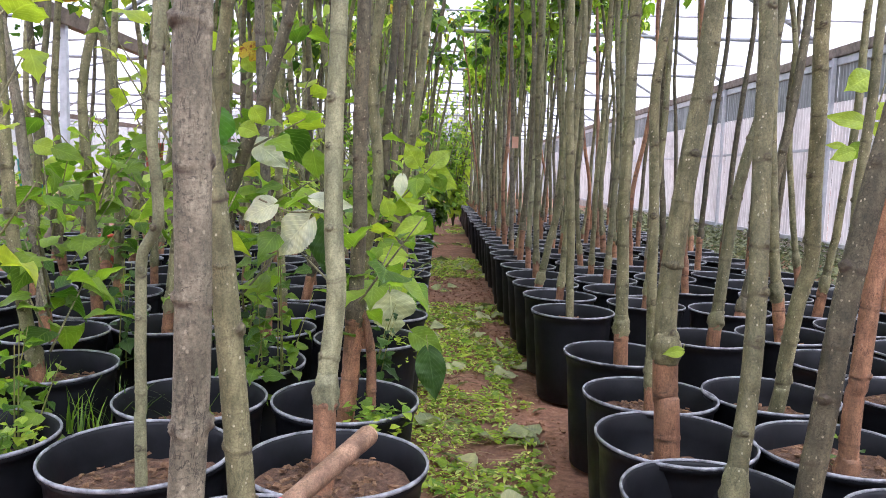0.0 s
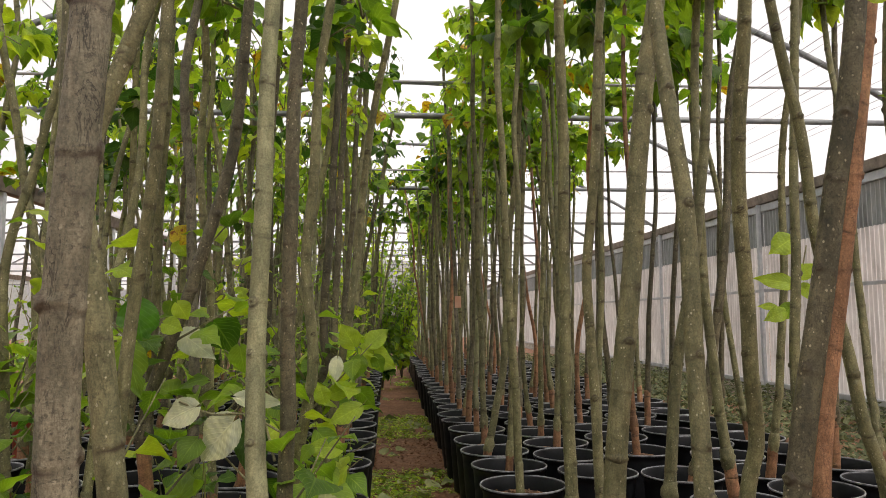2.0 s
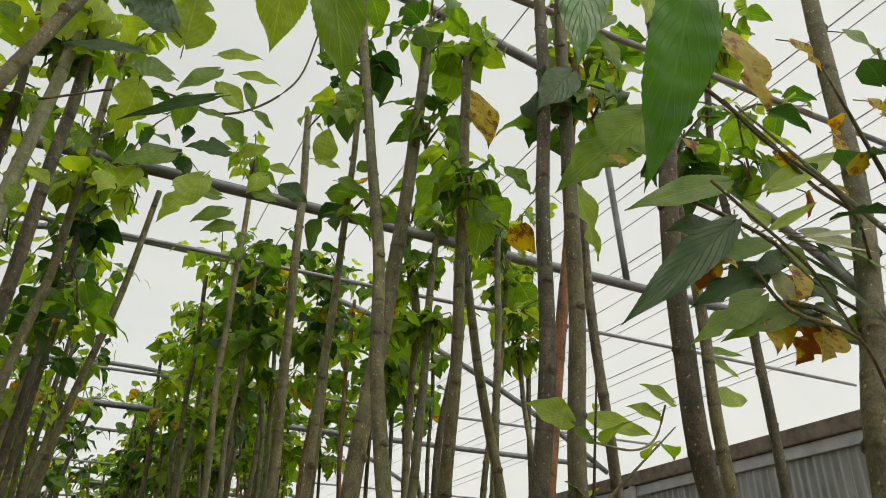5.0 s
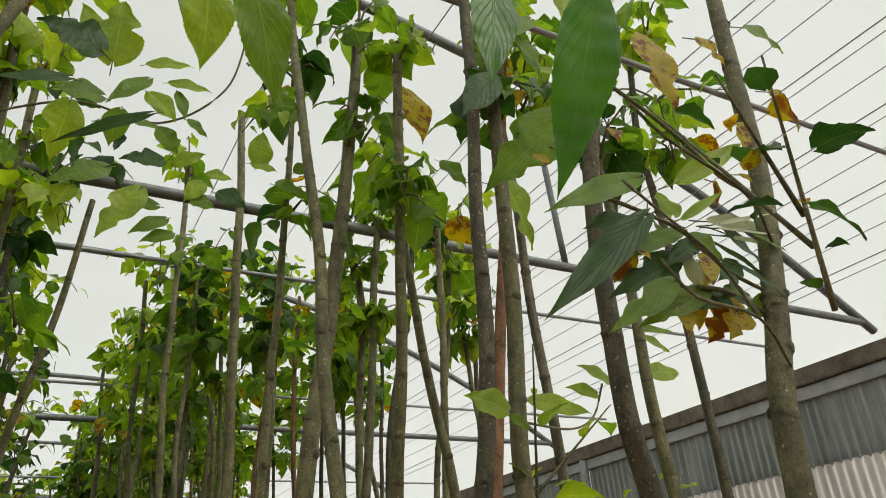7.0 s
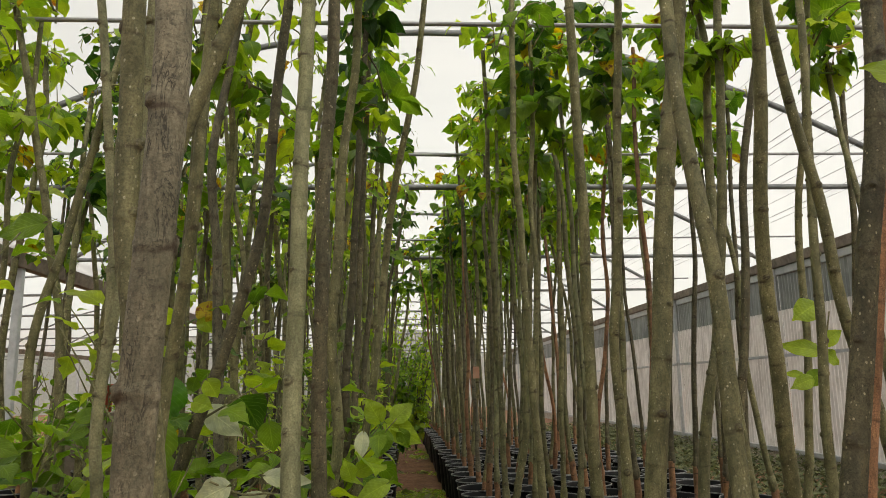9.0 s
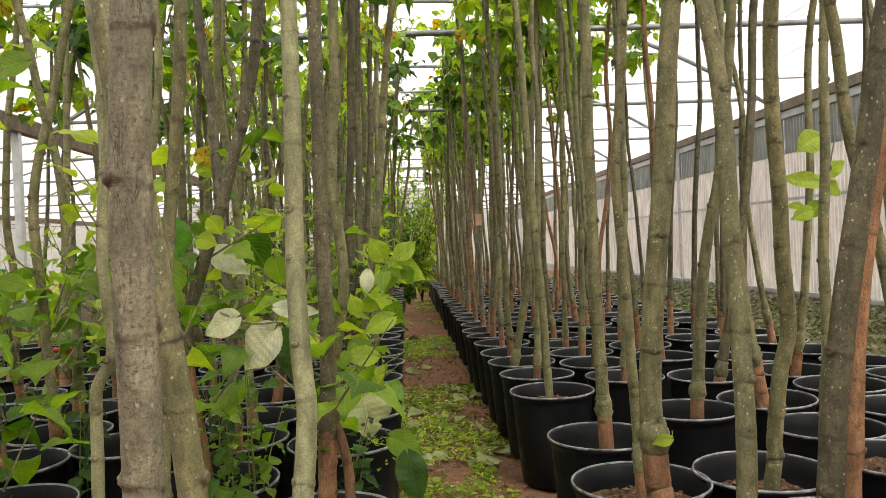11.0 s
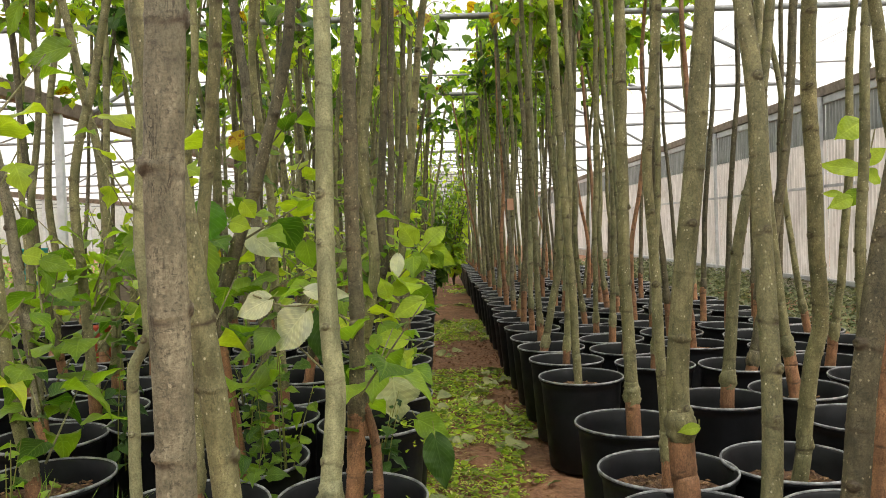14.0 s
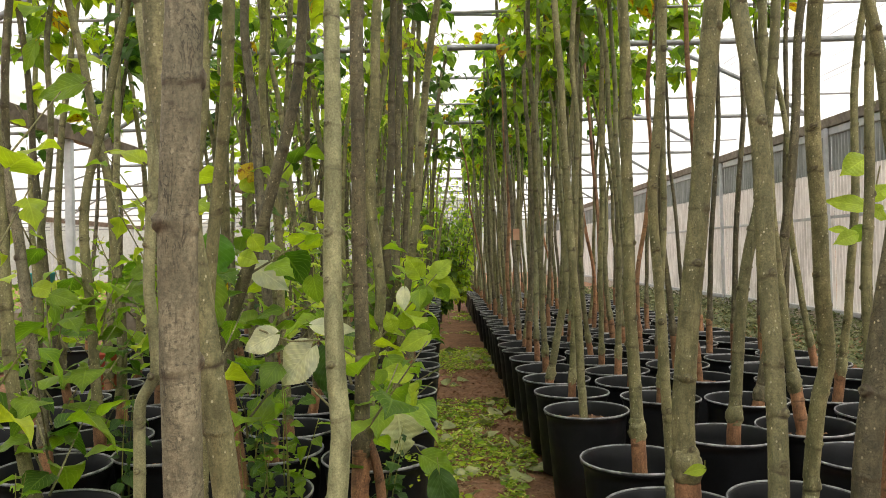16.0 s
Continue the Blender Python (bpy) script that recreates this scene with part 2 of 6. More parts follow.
def pot_material():
    m, n, l, b = mat("black_nursery_plastic")
    v = mapped(n, l, (1, 1, 1))
    big = noise_tex(n, l, v, 5, 5, 0.7)
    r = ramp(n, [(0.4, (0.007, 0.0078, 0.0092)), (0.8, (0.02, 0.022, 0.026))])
    l.new(big.outputs[0], r.inputs[0])
    l.new(r.outputs[0], b.inputs["Base Color"])
    rr = ramp(n, [(0.35, (0.38, 0.38, 0.38)), (0.7, (0.62, 0.62, 0.62))])
    l.new(noise_tex(n, l, v, 14, 4).outputs[0], rr.inputs[0])
    l.new(rr.outputs[0], b.inputs["Roughness"])
    bump(n, l, noise_tex(n, l, v, 60, 3).outputs[0], 0.12, 0.002, b)
    b.inputs["Specular IOR Level"].default_value = 0.2
    return m


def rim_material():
    m, n, l, b = mat("scuffed_highlit_rim")
    # black plastic rim: its highlight is painted in pale grey, broken by scuffs
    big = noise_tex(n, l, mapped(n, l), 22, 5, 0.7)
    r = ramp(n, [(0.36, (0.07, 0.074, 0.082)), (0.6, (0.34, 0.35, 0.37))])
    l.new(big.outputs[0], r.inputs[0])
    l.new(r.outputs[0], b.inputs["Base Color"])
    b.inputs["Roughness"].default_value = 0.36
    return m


def soil_material(name, dark, mid, light, scale):
    m, n, l, b = mat(name)
    v = mapped(n, l)
    a = noise_tex(n, l, v, scale, 8, 0.75)
    r = ramp(n, [(0.3, dark), (0.55, mid), (0.75, light)])
    l.new(a.outputs[0], r.inputs[0])
    w = noise_tex(n, l, v, scale * 0.08, 3)
    wr = ramp(n, [(0.3, (0.7, 0.7, 0.7)), (0.7, (1.2, 1.15, 1.1))])
    l.new(w.outputs[0], wr.inputs[0])
    l.new(mix(n, l, r.outputs[0], wr.outputs[0], 1.0, "MULTIPLY"), b.inputs["Base Color"])
    b.inputs["Roughness"].default_value = 0.95
    bump(n, l, a.outputs[0], 0.9, 0.02, b)
    return m


POT, RIM = pot_material(), rim_material()
SOIL = soil_material("potting_soil", (0.045, 0.025, 0.015), (0.22, 0.125, 0.075), (0.45, 0.3, 0.2), 60)
EARTH = soil_material("red_brown_earth", (0.14, 0.066, 0.038), (0.36, 0.19, 0.115), (0.54, 0.34, 0.23), 26)
CHIP = soil_material("wood_chips", (0.12, 0.06, 0.03), (0.36, 0.21, 0.11), (0.62, 0.45, 0.29), 60)


def sheet_material(name, low, high, through_light, rough):
    """Weathered corrugated sheet: streaks that run down it, algae towards stained spots."""
    m, n, l, b = mat(name)
    s = noise_tex(n, l, mapped(n, l, (1, 7, 0.5)), 2.2, 6, 0.7)
    r = ramp(n, [(0.3, low), (0.62, high)])
    l.new(s.outputs[0], r.inputs[0])
    d = noise_tex(n, l, mapped(n, l, (1, 1, 1)), 2.5, 6, 0.75)
    dr = ramp(n, [(0.55, (0, 0, 0)), (0.75, (0.6, 0.6, 0.6))])
    l.new(d.outputs[0], dr.inputs[0])
    c = mix(n, l, r.outputs[0], (0.33, 0.34, 0.27), dr.outputs[0])
    # groove bands: shading of the corrugation put into the colour, with uneven dirt
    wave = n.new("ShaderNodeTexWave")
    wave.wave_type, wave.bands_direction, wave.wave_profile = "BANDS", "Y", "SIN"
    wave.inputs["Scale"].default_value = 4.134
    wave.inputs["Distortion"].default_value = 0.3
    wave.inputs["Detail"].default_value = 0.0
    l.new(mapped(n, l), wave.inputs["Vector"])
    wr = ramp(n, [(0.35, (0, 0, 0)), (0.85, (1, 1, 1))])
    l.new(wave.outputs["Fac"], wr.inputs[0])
    groove_shade_dirt = noise_tex(n, l, mapped(n, l, (1, 2.5, 0.8)), 1.6, 5, 0.65)
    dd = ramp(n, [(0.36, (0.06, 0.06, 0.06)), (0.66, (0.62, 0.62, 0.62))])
    l.new(groove_shade_dirt.outputs[0], dd.inputs[0])
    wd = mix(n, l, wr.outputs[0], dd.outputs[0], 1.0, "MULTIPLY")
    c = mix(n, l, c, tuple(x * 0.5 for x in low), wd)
    l.new(c, b.inputs["Base Color"])
    b.inputs["Roughness"].default_value = rough
    t = n.new("ShaderNodeBsdfTranslucent")
    l.new(c, t.inputs["Color"])
    x = n.new("ShaderNodeMixShader")
    x.inputs[0].default_value = through_light
    l.new(b.outputs[0], x.inputs[1]), l.new(t.outputs[0], x.inputs[2])
    l.new(x.outputs[0], n["Material Output"].inputs["Surface"])
    return m


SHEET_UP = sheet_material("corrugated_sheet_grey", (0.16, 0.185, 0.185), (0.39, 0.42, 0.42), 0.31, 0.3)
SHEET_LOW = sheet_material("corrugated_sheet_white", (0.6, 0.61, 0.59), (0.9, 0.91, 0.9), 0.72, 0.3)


def metal_material(name, a, bcol, rough, metal):
    m, n, l, b = mat(name)
    z = noise_tex(n, l, mapped(n, l), 8, 6, 0.7)
    r = ramp(n, [(0.35, a), (0.65, bcol)])
    l.new(z.outputs[0], r.inputs[0])
    l.new(r.outputs[0], b.inputs["Base Color"])
    b.inputs["Metallic"].default_value, b.inputs["Roughness"].default_value = metal, rough
    return m


END_SHEET = metal_material("aged_end_sheeting", (0.36, 0.38, 0.36), (0.5, 0.52, 0.5), 0.7, 0.0)
GALV = metal_material("galvanised_pipe", (0.15, 0.16, 0.165), (0.26, 0.27, 0.275), 0.5, 0.2)
RAIL = metal_material("weathered_timber_rail", (0.11, 0.09, 0.07), (0.25, 0.205, 0.16), 0.8, 0.0)
POST_PAINT = metal_material("grey_painted_post", (0.38, 0.4, 0.42), (0.52, 0.54, 0.56), 0.55, 0.0)
WIRE = metal_material("thin_wire", (0.25, 0.25, 0.26), (0.4, 0.4, 0.42), 0.5, 0.3)
TEAL = metal_material("teal_plastic", (0.02, 0.3, 0.33), (0.03, 0.42, 0.44), 0.5, 0.0)
REDP = metal_material("red_brown_plastic", (0.4, 0.06, 0.03), (0.55, 0.1, 0.05), 0.5, 0.0)
STONE = soil_material("pale_stone", (0.3, 0.28, 0.24), (0.5, 0.47, 0.42), (0.65, 0.62, 0.56), 30)
TAPE = metal_material("red_tape", (0.6, 0.02, 0.03), (0.7, 0.04, 0.05), 0.5, 0.0)
TAG = metal_material("orange_tag", (0.6, 0.3, 0.2), (0.7, 0.42, 0.3), 0.6, 0.0)


def film_material():
    """Milky greenhouse film: part clear, part scattering."""
    m, n, l, b = mat("milky_film")
    t, c, x = n.new("ShaderNodeBsdfTranslucent"), n.new("ShaderNodeBsdfTransparent"), n.new("ShaderNodeMixShader")
    z = noise_tex(n, l, mapped(n, l, (0.3, 1, 1)), 0.8, 3)
    r = ramp(n, [(0.3, (0.9, 0.92, 0.94)), (0.7, (0.96, 0.97, 0.98))])
    l.new(z.outputs[0], r.inputs[0]), l.new(r.outputs[0], t.inputs["Color"])
    x.inputs[0].default_value = 0.44
    l.new(t.outputs[0], x.inputs[1]), l.new(c.outputs[0], x.inputs[2])
    l.new(x.outputs[0], n["Material Output"].inputs["Surface"])
    return m


FILM = film_material()


# ---- building helpers ----
def mesh_of(name, verts, faces, material, smooth=True, uv=None, scar=None):
    me = bpy.data.meshes.new(name)
    me.from_pydata(np.asarray(verts).tolist(), [], faces if isinstance(faces, list) else faces.tolist())
    if material:
        me.materials.append(material)
    if uv is not None:
        lay = me.uv_layers.new(name="UVMap")
        idx = np.empty(len(me.loops), dtype=np.int32)
        me.loops.foreach_get("vertex_index", idx)
        lay.data.foreach_set("uv", np.asarray(uv, dtype=np.float32)[idx].ravel())
    if scar is not None:
        me.attributes.new("scar", "FLOAT", "POINT").data.foreach_set("value", np.asarray(scar, dtype=np.float32))
    me.polygons.foreach_set("use_smooth", [smooth] * len(me.polygons))
    return me


def put(name, me, parent=None, label=""):
    """Links a mesh as one object; under a thing it becomes a part of it."""
    ob = new(name, me)
    if parent:
        ob.parent = parent
    return tagged(ob, label)


def part(name, bm, material, parent, label=""):
    me = bpy.data.meshes.new(name)
    bm.to_mesh(me)
    bm.free()
    me.materials.append(material)
    return put(name, me, parent, label)


def empty(name, x, y, z=0.0):
    ob = new(name)
    ob.location = (x, y, z)
    return ob


def box_bm(x0, x1, y0, y1, z0, z1, bevel=0.0):
    bm = bmesh.new()
    bmesh.ops.create_cube(bm, size=1)
    bmesh.ops.scale(bm, vec=(x1 - x0, y1 - y0, z1 - z0), verts=bm.verts)
    bmesh.ops.translate(bm, vec=((x0 + x1) / 2, (y0 + y1) / 2, (z0 + z1) / 2), verts=bm.verts)
    if bevel:
        bmesh.ops.bevel(bm, geom=bm.edges[:], offset=bevel, segments=2, affect="EDGES")
    return bm


def smooth_path(pts, step):
    """Points along a smooth line through pts, about step apart."""
    p = np.array(pts, float)
    p = np.vstack([2 * p[0] - p[1], p, 2 * p[-1] - p[-2]])
    out = []
    for i in range(1, len(p) - 2):
        k = max(1, math.ceil(np.linalg.norm(p[i + 1] - p[i]) / step))
        t = np.linspace(0, 1, k, endpoint=False)[:, None]
        a, b, c, d = p[i - 1], p[i], p[i + 1], p[i + 2]
        out.append(0.5 * (2 * b + (c - a) * t + (2 * a - 5 * b + 4 * c - d) * t**2 + (3 * b - a - 3 * c + d) * t**3))
    out.append(p[-2:-1])
    return np.vstack(out)


def tube(path, radii, segs, lumps=None):
    """Verts and faces of a capped tube; lumps is an array of radius factors, ring by ring and side by side."""
    path, radii = np.asarray(path, float), np.asarray(radii, float)
    n = len(path)
    tan = np.gradient(path, axis=0)
    tan /= np.linalg.norm(tan, axis=1, keepdims=True) + 1e-9
    ref = np.where(np.abs(tan[:, 2:3]) > 0.8, [[1.0, 0, 0]], [[0, 0, 1.0]])
    ref = np.array([[1.0, 0, 0]] * n) if abs(tan[n // 2, 2]) > 0.6 else ref
    u = np.cross(tan, ref)
    u /= np.linalg.norm(u, axis=1, keepdims=True) + 1e-9
    w = np.cross(tan, u)
    a = np.linspace(0, 2 * math.pi, segs, endpoint=False)
    r = radii[:, None] * (lumps if lumps is not None else 1.0) * np.ones((n, segs))
    v = path[:, None] + r[..., None] * (np.cos(a)[None, :, None] * u[:, None] + np.sin(a)[None, :, None] * w[:, None])
    i, j = np.meshgrid(np.arange(n - 1), np.arange(segs), indexing="ij")
    k = (j + 1) % segs
    f = np.stack([i * segs + j, i * segs + k, (i + 1) * segs + k, (i + 1) * segs + j], -1).reshape(-1, 4)
    return v.reshape(-1, 3), f.tolist() + [list(range(segs))[::-1], list(range((n - 1) * segs, n * segs))]


def stem_mesh(name, material, *args):
    v, f, sc = stem(*args)
    return mesh_of(name, v, f, material, True, None, sc)


def join(pieces):
    vs, fs, k = [], [], 0
    for v, f in pieces:
        vs.append(v)
        fs += [[i + k for i in face] for face in f]
        k += len(v)
    return np.vstack(vs), fs


# leaf blades: heart-shaped at the stalk, pointed, toothed; bays cut side lobes into some
def blade(width, fold=0.25, droop=0.35, ruffle=0.0, stations=7, bays=(), heart=0.1, teeth=0.03):
    """A leaf one unit long from its stalk along +y: verts, faces, uv. bays: (place along it, depth, side) of the gaps between lobes."""
    t = np.linspace(0, 1, stations)
    w = width * 3.2 * t**0.6 * (1 - t) ** 1.28
    saw = 1 + teeth * np.where(np.arange(stations) % 2, 1, -1)
    y = t - 0.12 * droop * t**2
    z = -droop * t**2 * 0.55
    across = np.linspace(-1, 1, 9 if stations > 30 else 5)
    rows = []
    for s in across:
        cut = np.ones_like(t)
        for place, depth, side in bays:
            if side * s > 0:
                cut -= depth * np.exp(-(((t - place) / 0.07) ** 2))
        ws = w * (1 + (saw * cut - 1) * abs(s))
        lift = fold * abs(s) * w + ruffle * np.sin(t * 13 + s * 3) * 0.05 * abs(s)
        if stations > 30:
            lift = lift + 0.02 * np.abs(np.sin((t - 0.45 * abs(s)) * 8 * math.pi)) * min(1, 4 * abs(s) * (1.15 - abs(s)))
        back = -heart * abs(s) ** 1.5 * (1 - t) ** 5
        rows.append(np.stack([s * np.maximum(ws, 0.35 * heart * abs(s) * (1 - t) ** 3), y + back, z + lift], -1))
    v = np.stack(rows, 1).reshape(-1, 3)
    m = len(across)
    uv = np.stack([np.tile(across, stations), np.repeat(t, m)], -1)
    f = [[i * m + j, i * m + j + 1, (i + 1) * m + j + 1, (i + 1) * m + j] for i in range(stations - 1) for j in range(m - 1)]
    return v, np.array(f), uv


BLADES = [blade(0.42, 0.25, 0.5, 0.6), blade(0.44, 0.1, 0.8, 1), blade(0.47, 0.2, 0.6, 1, 13, ((0.45, 0.5, 1), (0.62, 0.3, -1))), blade(0.38, 0.4, 0.35, 1), blade(0.46, 0.15, 0.9, 1.2, 13, ((0.5, 0.45, -1), (0.4, 0.55, 1))), blade(0.33, 0.5, 1.1, 1.2)]
FINE = {
    "plain": blade(0.43, 0.15, 0.4, 1, 41, (), 0.13, 0.025),
    "lobed": blade(0.46, 0.15, 0.4, 1, 41, ((0.46, 0.5, 1), (0.6, 0.42, -1), (0.76, 0.2, 1)), 0.13, 0.025),
    "long": blade(0.28, 0.12, 0.25, 0.5, 41, (), 0.05, 0.02),
}
v0, _, u0 = blade(0.44, 0.25, 0.4, 0.3, 8, (), 0.05, 0.0)
SMALL_PICK = [0, 2, 4, 10, 12, 14, 20, 22, 24, 35]
SCRAP = (v0[SMALL_PICK] * (0.42, 1, 1), [[0, 1, 4, 3], [1, 2, 5, 4], [3, 4, 7, 6], [4, 5, 8, 7], [6, 7, 9], [7, 8, 9]], u0[SMALL_PICK])
SMALL_BLADE = (v0[SMALL_PICK], [[0, 1, 4, 3], [1, 2, 5, 4], [3, 4, 7, 6], [4, 5, 8, 7], [6, 7, 9], [7, 8, 9]], u0[SMALL_PICK])


def leaf_frame(heading, pitch, roll):
    """Turn of a leaf: heading of its tip, pitch up, roll about its length (radians)."""
    return np.array((Matrix.Rotation(heading, 3, "Z") @ Matrix.Rotation(pitch, 3, "X") @ Matrix.Rotation(roll, 3, "Y")))


def leaves(name, items, material):
    """One mesh of many leaves. Each item: place, heading, pitch, roll, size and blade."""
    vs, fs, us, k = [], [], [], 0
    for place, h, p, r, size, (bv, bf, bu) in items:
        vs.append(bv @ leaf_frame(h, p, r).T * size + place)
        fs += (np.asarray(bf) + k).tolist() if not isinstance(bf, list) else [[i + k for i in f] for f in bf]
        us.append(bu)
        k += len(bv)
    return mesh_of(name, np.vstack(vs), fs, material, True, np.vstack(us))


def stem(path, r0, r1, segs=12, step=0.02, seed=0, nodes=0.12, first=None, side=None, split=None):
    """A young trunk: taper, a sharp ring and a round bud eye at each joint, turned to the other side from joint to joint. split: from, to and direction of a crack.
    step: spacing of the rings of vertices at a joint; between joints they lie further apart."""
    rnd = random.Random(seed)
    p = smooth_path(path, 0.01)
    s = np.r_[0, np.cumsum(np.linalg.norm(np.diff(p, axis=0), axis=1))]
    total = s[-1]
    joints, at = [], rnd.uniform(0.03, 0.11) if first is None else first
    while at < total:
        joints.append(at)
        at += nodes * rnd.uniform(0.7, 1.45) if first is None else nodes
    grid = np.arange(0, total, step * 5)
    for at in joints:
        grid = np.r_[grid[np.abs(grid - at) > 0.017], np.arange(at - 0.017, at + 0.017, step)]
    grid = np.unique(np.r_[0, np.clip(grid, 0, total), total].round(5))
    p = np.stack([np.interp(grid, s, p[:, k]) for k in range(3)], -1)
    s = grid
    p[:, 0] += 0.002 * np.sin(s * 11 + seed) * (s > 0.2)
    p[:, 1] += 0.005 * np.sin(s * 7 + seed * 2) * (s > 0.2)
    r = r0 + (r1 - r0) * (s / total) ** 0.9
    lump, scars = np.ones((len(p), segs)), np.zeros((len(p), segs))
    a = np.linspace(0, 2 * math.pi, segs, endpoint=False)
    side = rnd.uniform(0, 2 * math.pi) if side is None else side
    for at in joints:
        rr = float(np.interp(at, s, r))
        wob = at + 0.003 * np.cos(a - side) + 0.0012 * np.sin(3 * a + side * 5)
        lip = np.exp(-(((s[:, None] - wob[None]) / max(0.0026, step * 0.9)) ** 2))
        under = np.exp(-(((s[:, None] - wob[None] + 0.0055) / max(0.0028, step * 0.9)) ** 2))
        wide = np.exp(-(((s - at) / 0.011) ** 2))
        rough = 0.7 + 0.5 * np.sin(5 * a + side * 3) * np.sin(2 * a + side)
        lump += rnd.uniform(0.01, 0.07) * lip * rough[None] + rnd.uniform(0.0, 0.03) * wide[:, None] - 0.015 * under
        patch = 0.5 + 0.5 * np.sin(a * rnd.choice((1, 2, 3)) + rnd.uniform(0, 6))
        scars = np.maximum(scars, under * rnd.choice((0.3, 0.6, 0.8, 1.0)) * np.clip(patch, 0.35, 1)[None])
        scars = np.maximum(scars, 0.35 * lip * rnd.random())
        # a bud eye: a round collar with a pit
        for turn, big in ((0.0, rnd.choice((0.8, 1.0, 1.2, 1.35))), (math.pi + rnd.uniform(-0.6, 0.6), rnd.choice((0.0, 0.0, 0.6, 0.9)))):
            if big:
                size, up = 0.0064 * big * rnd.uniform(0.85, 1.15), at + 0.003 + rnd.uniform(-0.003, 0.004)
                arc = np.abs((a - side - turn + math.pi) % (2 * math.pi) - math.pi)[None] * rr / size
                far = np.sqrt(((s - up) / (0.85 * size))[:, None] ** 2 + arc**2)
                high = rnd.uniform(0.0025, 0.005) * big / rr
                lump += high * (np.exp(-(far**4) * 0.6) - 0.7 * np.exp(-((far / 0.42) ** 2)))
                scars = np.maximum(scars, np.exp(-(((far - 1.2) / 0.32) ** 2)) * rnd.choice((0.6, 0.8, 1.0)))
                scars = np.maximum(scars, np.exp(-((far / 0.4) ** 2)) * rnd.choice((0.7, 1.0)))
        side += math.pi + rnd.uniform(-0.5, 0.5) * (first is None)
    if split:
        gap = np.exp(-(((a - split[2] + math.pi) % (2 * math.pi) - math.pi)[None] / 0.13 + 0.5 * np.sin(s * 60)[:, None]) ** 2) * ((s > split[0]) & (s < split[1]))[:, None]
        lump -= 0.22 * gap
        scars = np.maximum(scars, gap)
    bark = np.random.default_rng(seed).normal(0, 1, (len(p) // 2 + 2, segs))
    bark = np.repeat(bark, 2, axis=0)[: len(p)]
    lump += 0.005 * (bark + np.roll(bark, 1, 0) + np.roll(bark, 1, 1)) / 1.7
    lump += 0.02 * np.sin(a[None] * 2 + s[:, None] * 3 + seed) + 0.012 * np.sin(a[None] * 3 - s[:, None] * 5)
    v, f = tube(p, r, segs, lump)
    return v, f, scars.ravel()


# ---- ground ----
def ground():
    xs = np.unique(np.r_[np.linspace(-150, -6, 12), np.linspace(-6, -1, 14), np.linspace(-1, 2.8, 77), np.linspace(2.8, 6, 10), np.linspace(6, 150, 12)])
    ys = np.unique(np.r_[np.linspace(-100, 0.5, 12), np.linspace(0.5, 9, 171), np.linspace(9, 20, 80), np.linspace(20, 250, 16)])
    v = np.array([(x, y, 0.012 * noise.noise((x * 5, y * 5, 0)) + 0.01 * noise.noise((x * 13, y * 13, 3)) - 0.012 if abs(x) < 5 and 0 < y < 20 else 0.0) for y in ys for x in xs])
    w = len(xs)
    f = [[j * w + i, j * w + i + 1, (j + 1) * w + i + 1, (j + 1) * w + i] for j in range(len(ys) - 1) for i in range(w - 1)]
    tagged(put("ground", mesh_of("ground", v, f, EARTH)), "bare red-brown trodden earth of the nursery", "ground", kind="structure")


ground()

# ---- greenhouse shell ----
WALL_X, GUTTER_X, RIDGE_X = 5.77, -4.15, 0.9
BAY, FIRST = 3.76, -4.61  # frames stand this far apart along the wall
FRAMES = [FIRST + BAY * i for i in range(14)]


def arch_z(x, mid=RIDGE_X):
    return 4.44 - 0.066 * (x - mid) ** 2


def pipe_mesh(name, path, r, material, segs=10, step=0.4):
    p = smooth_path(path, step)
    return mesh_of(name, *tube(p, np.full(len(p), r), segs), material)


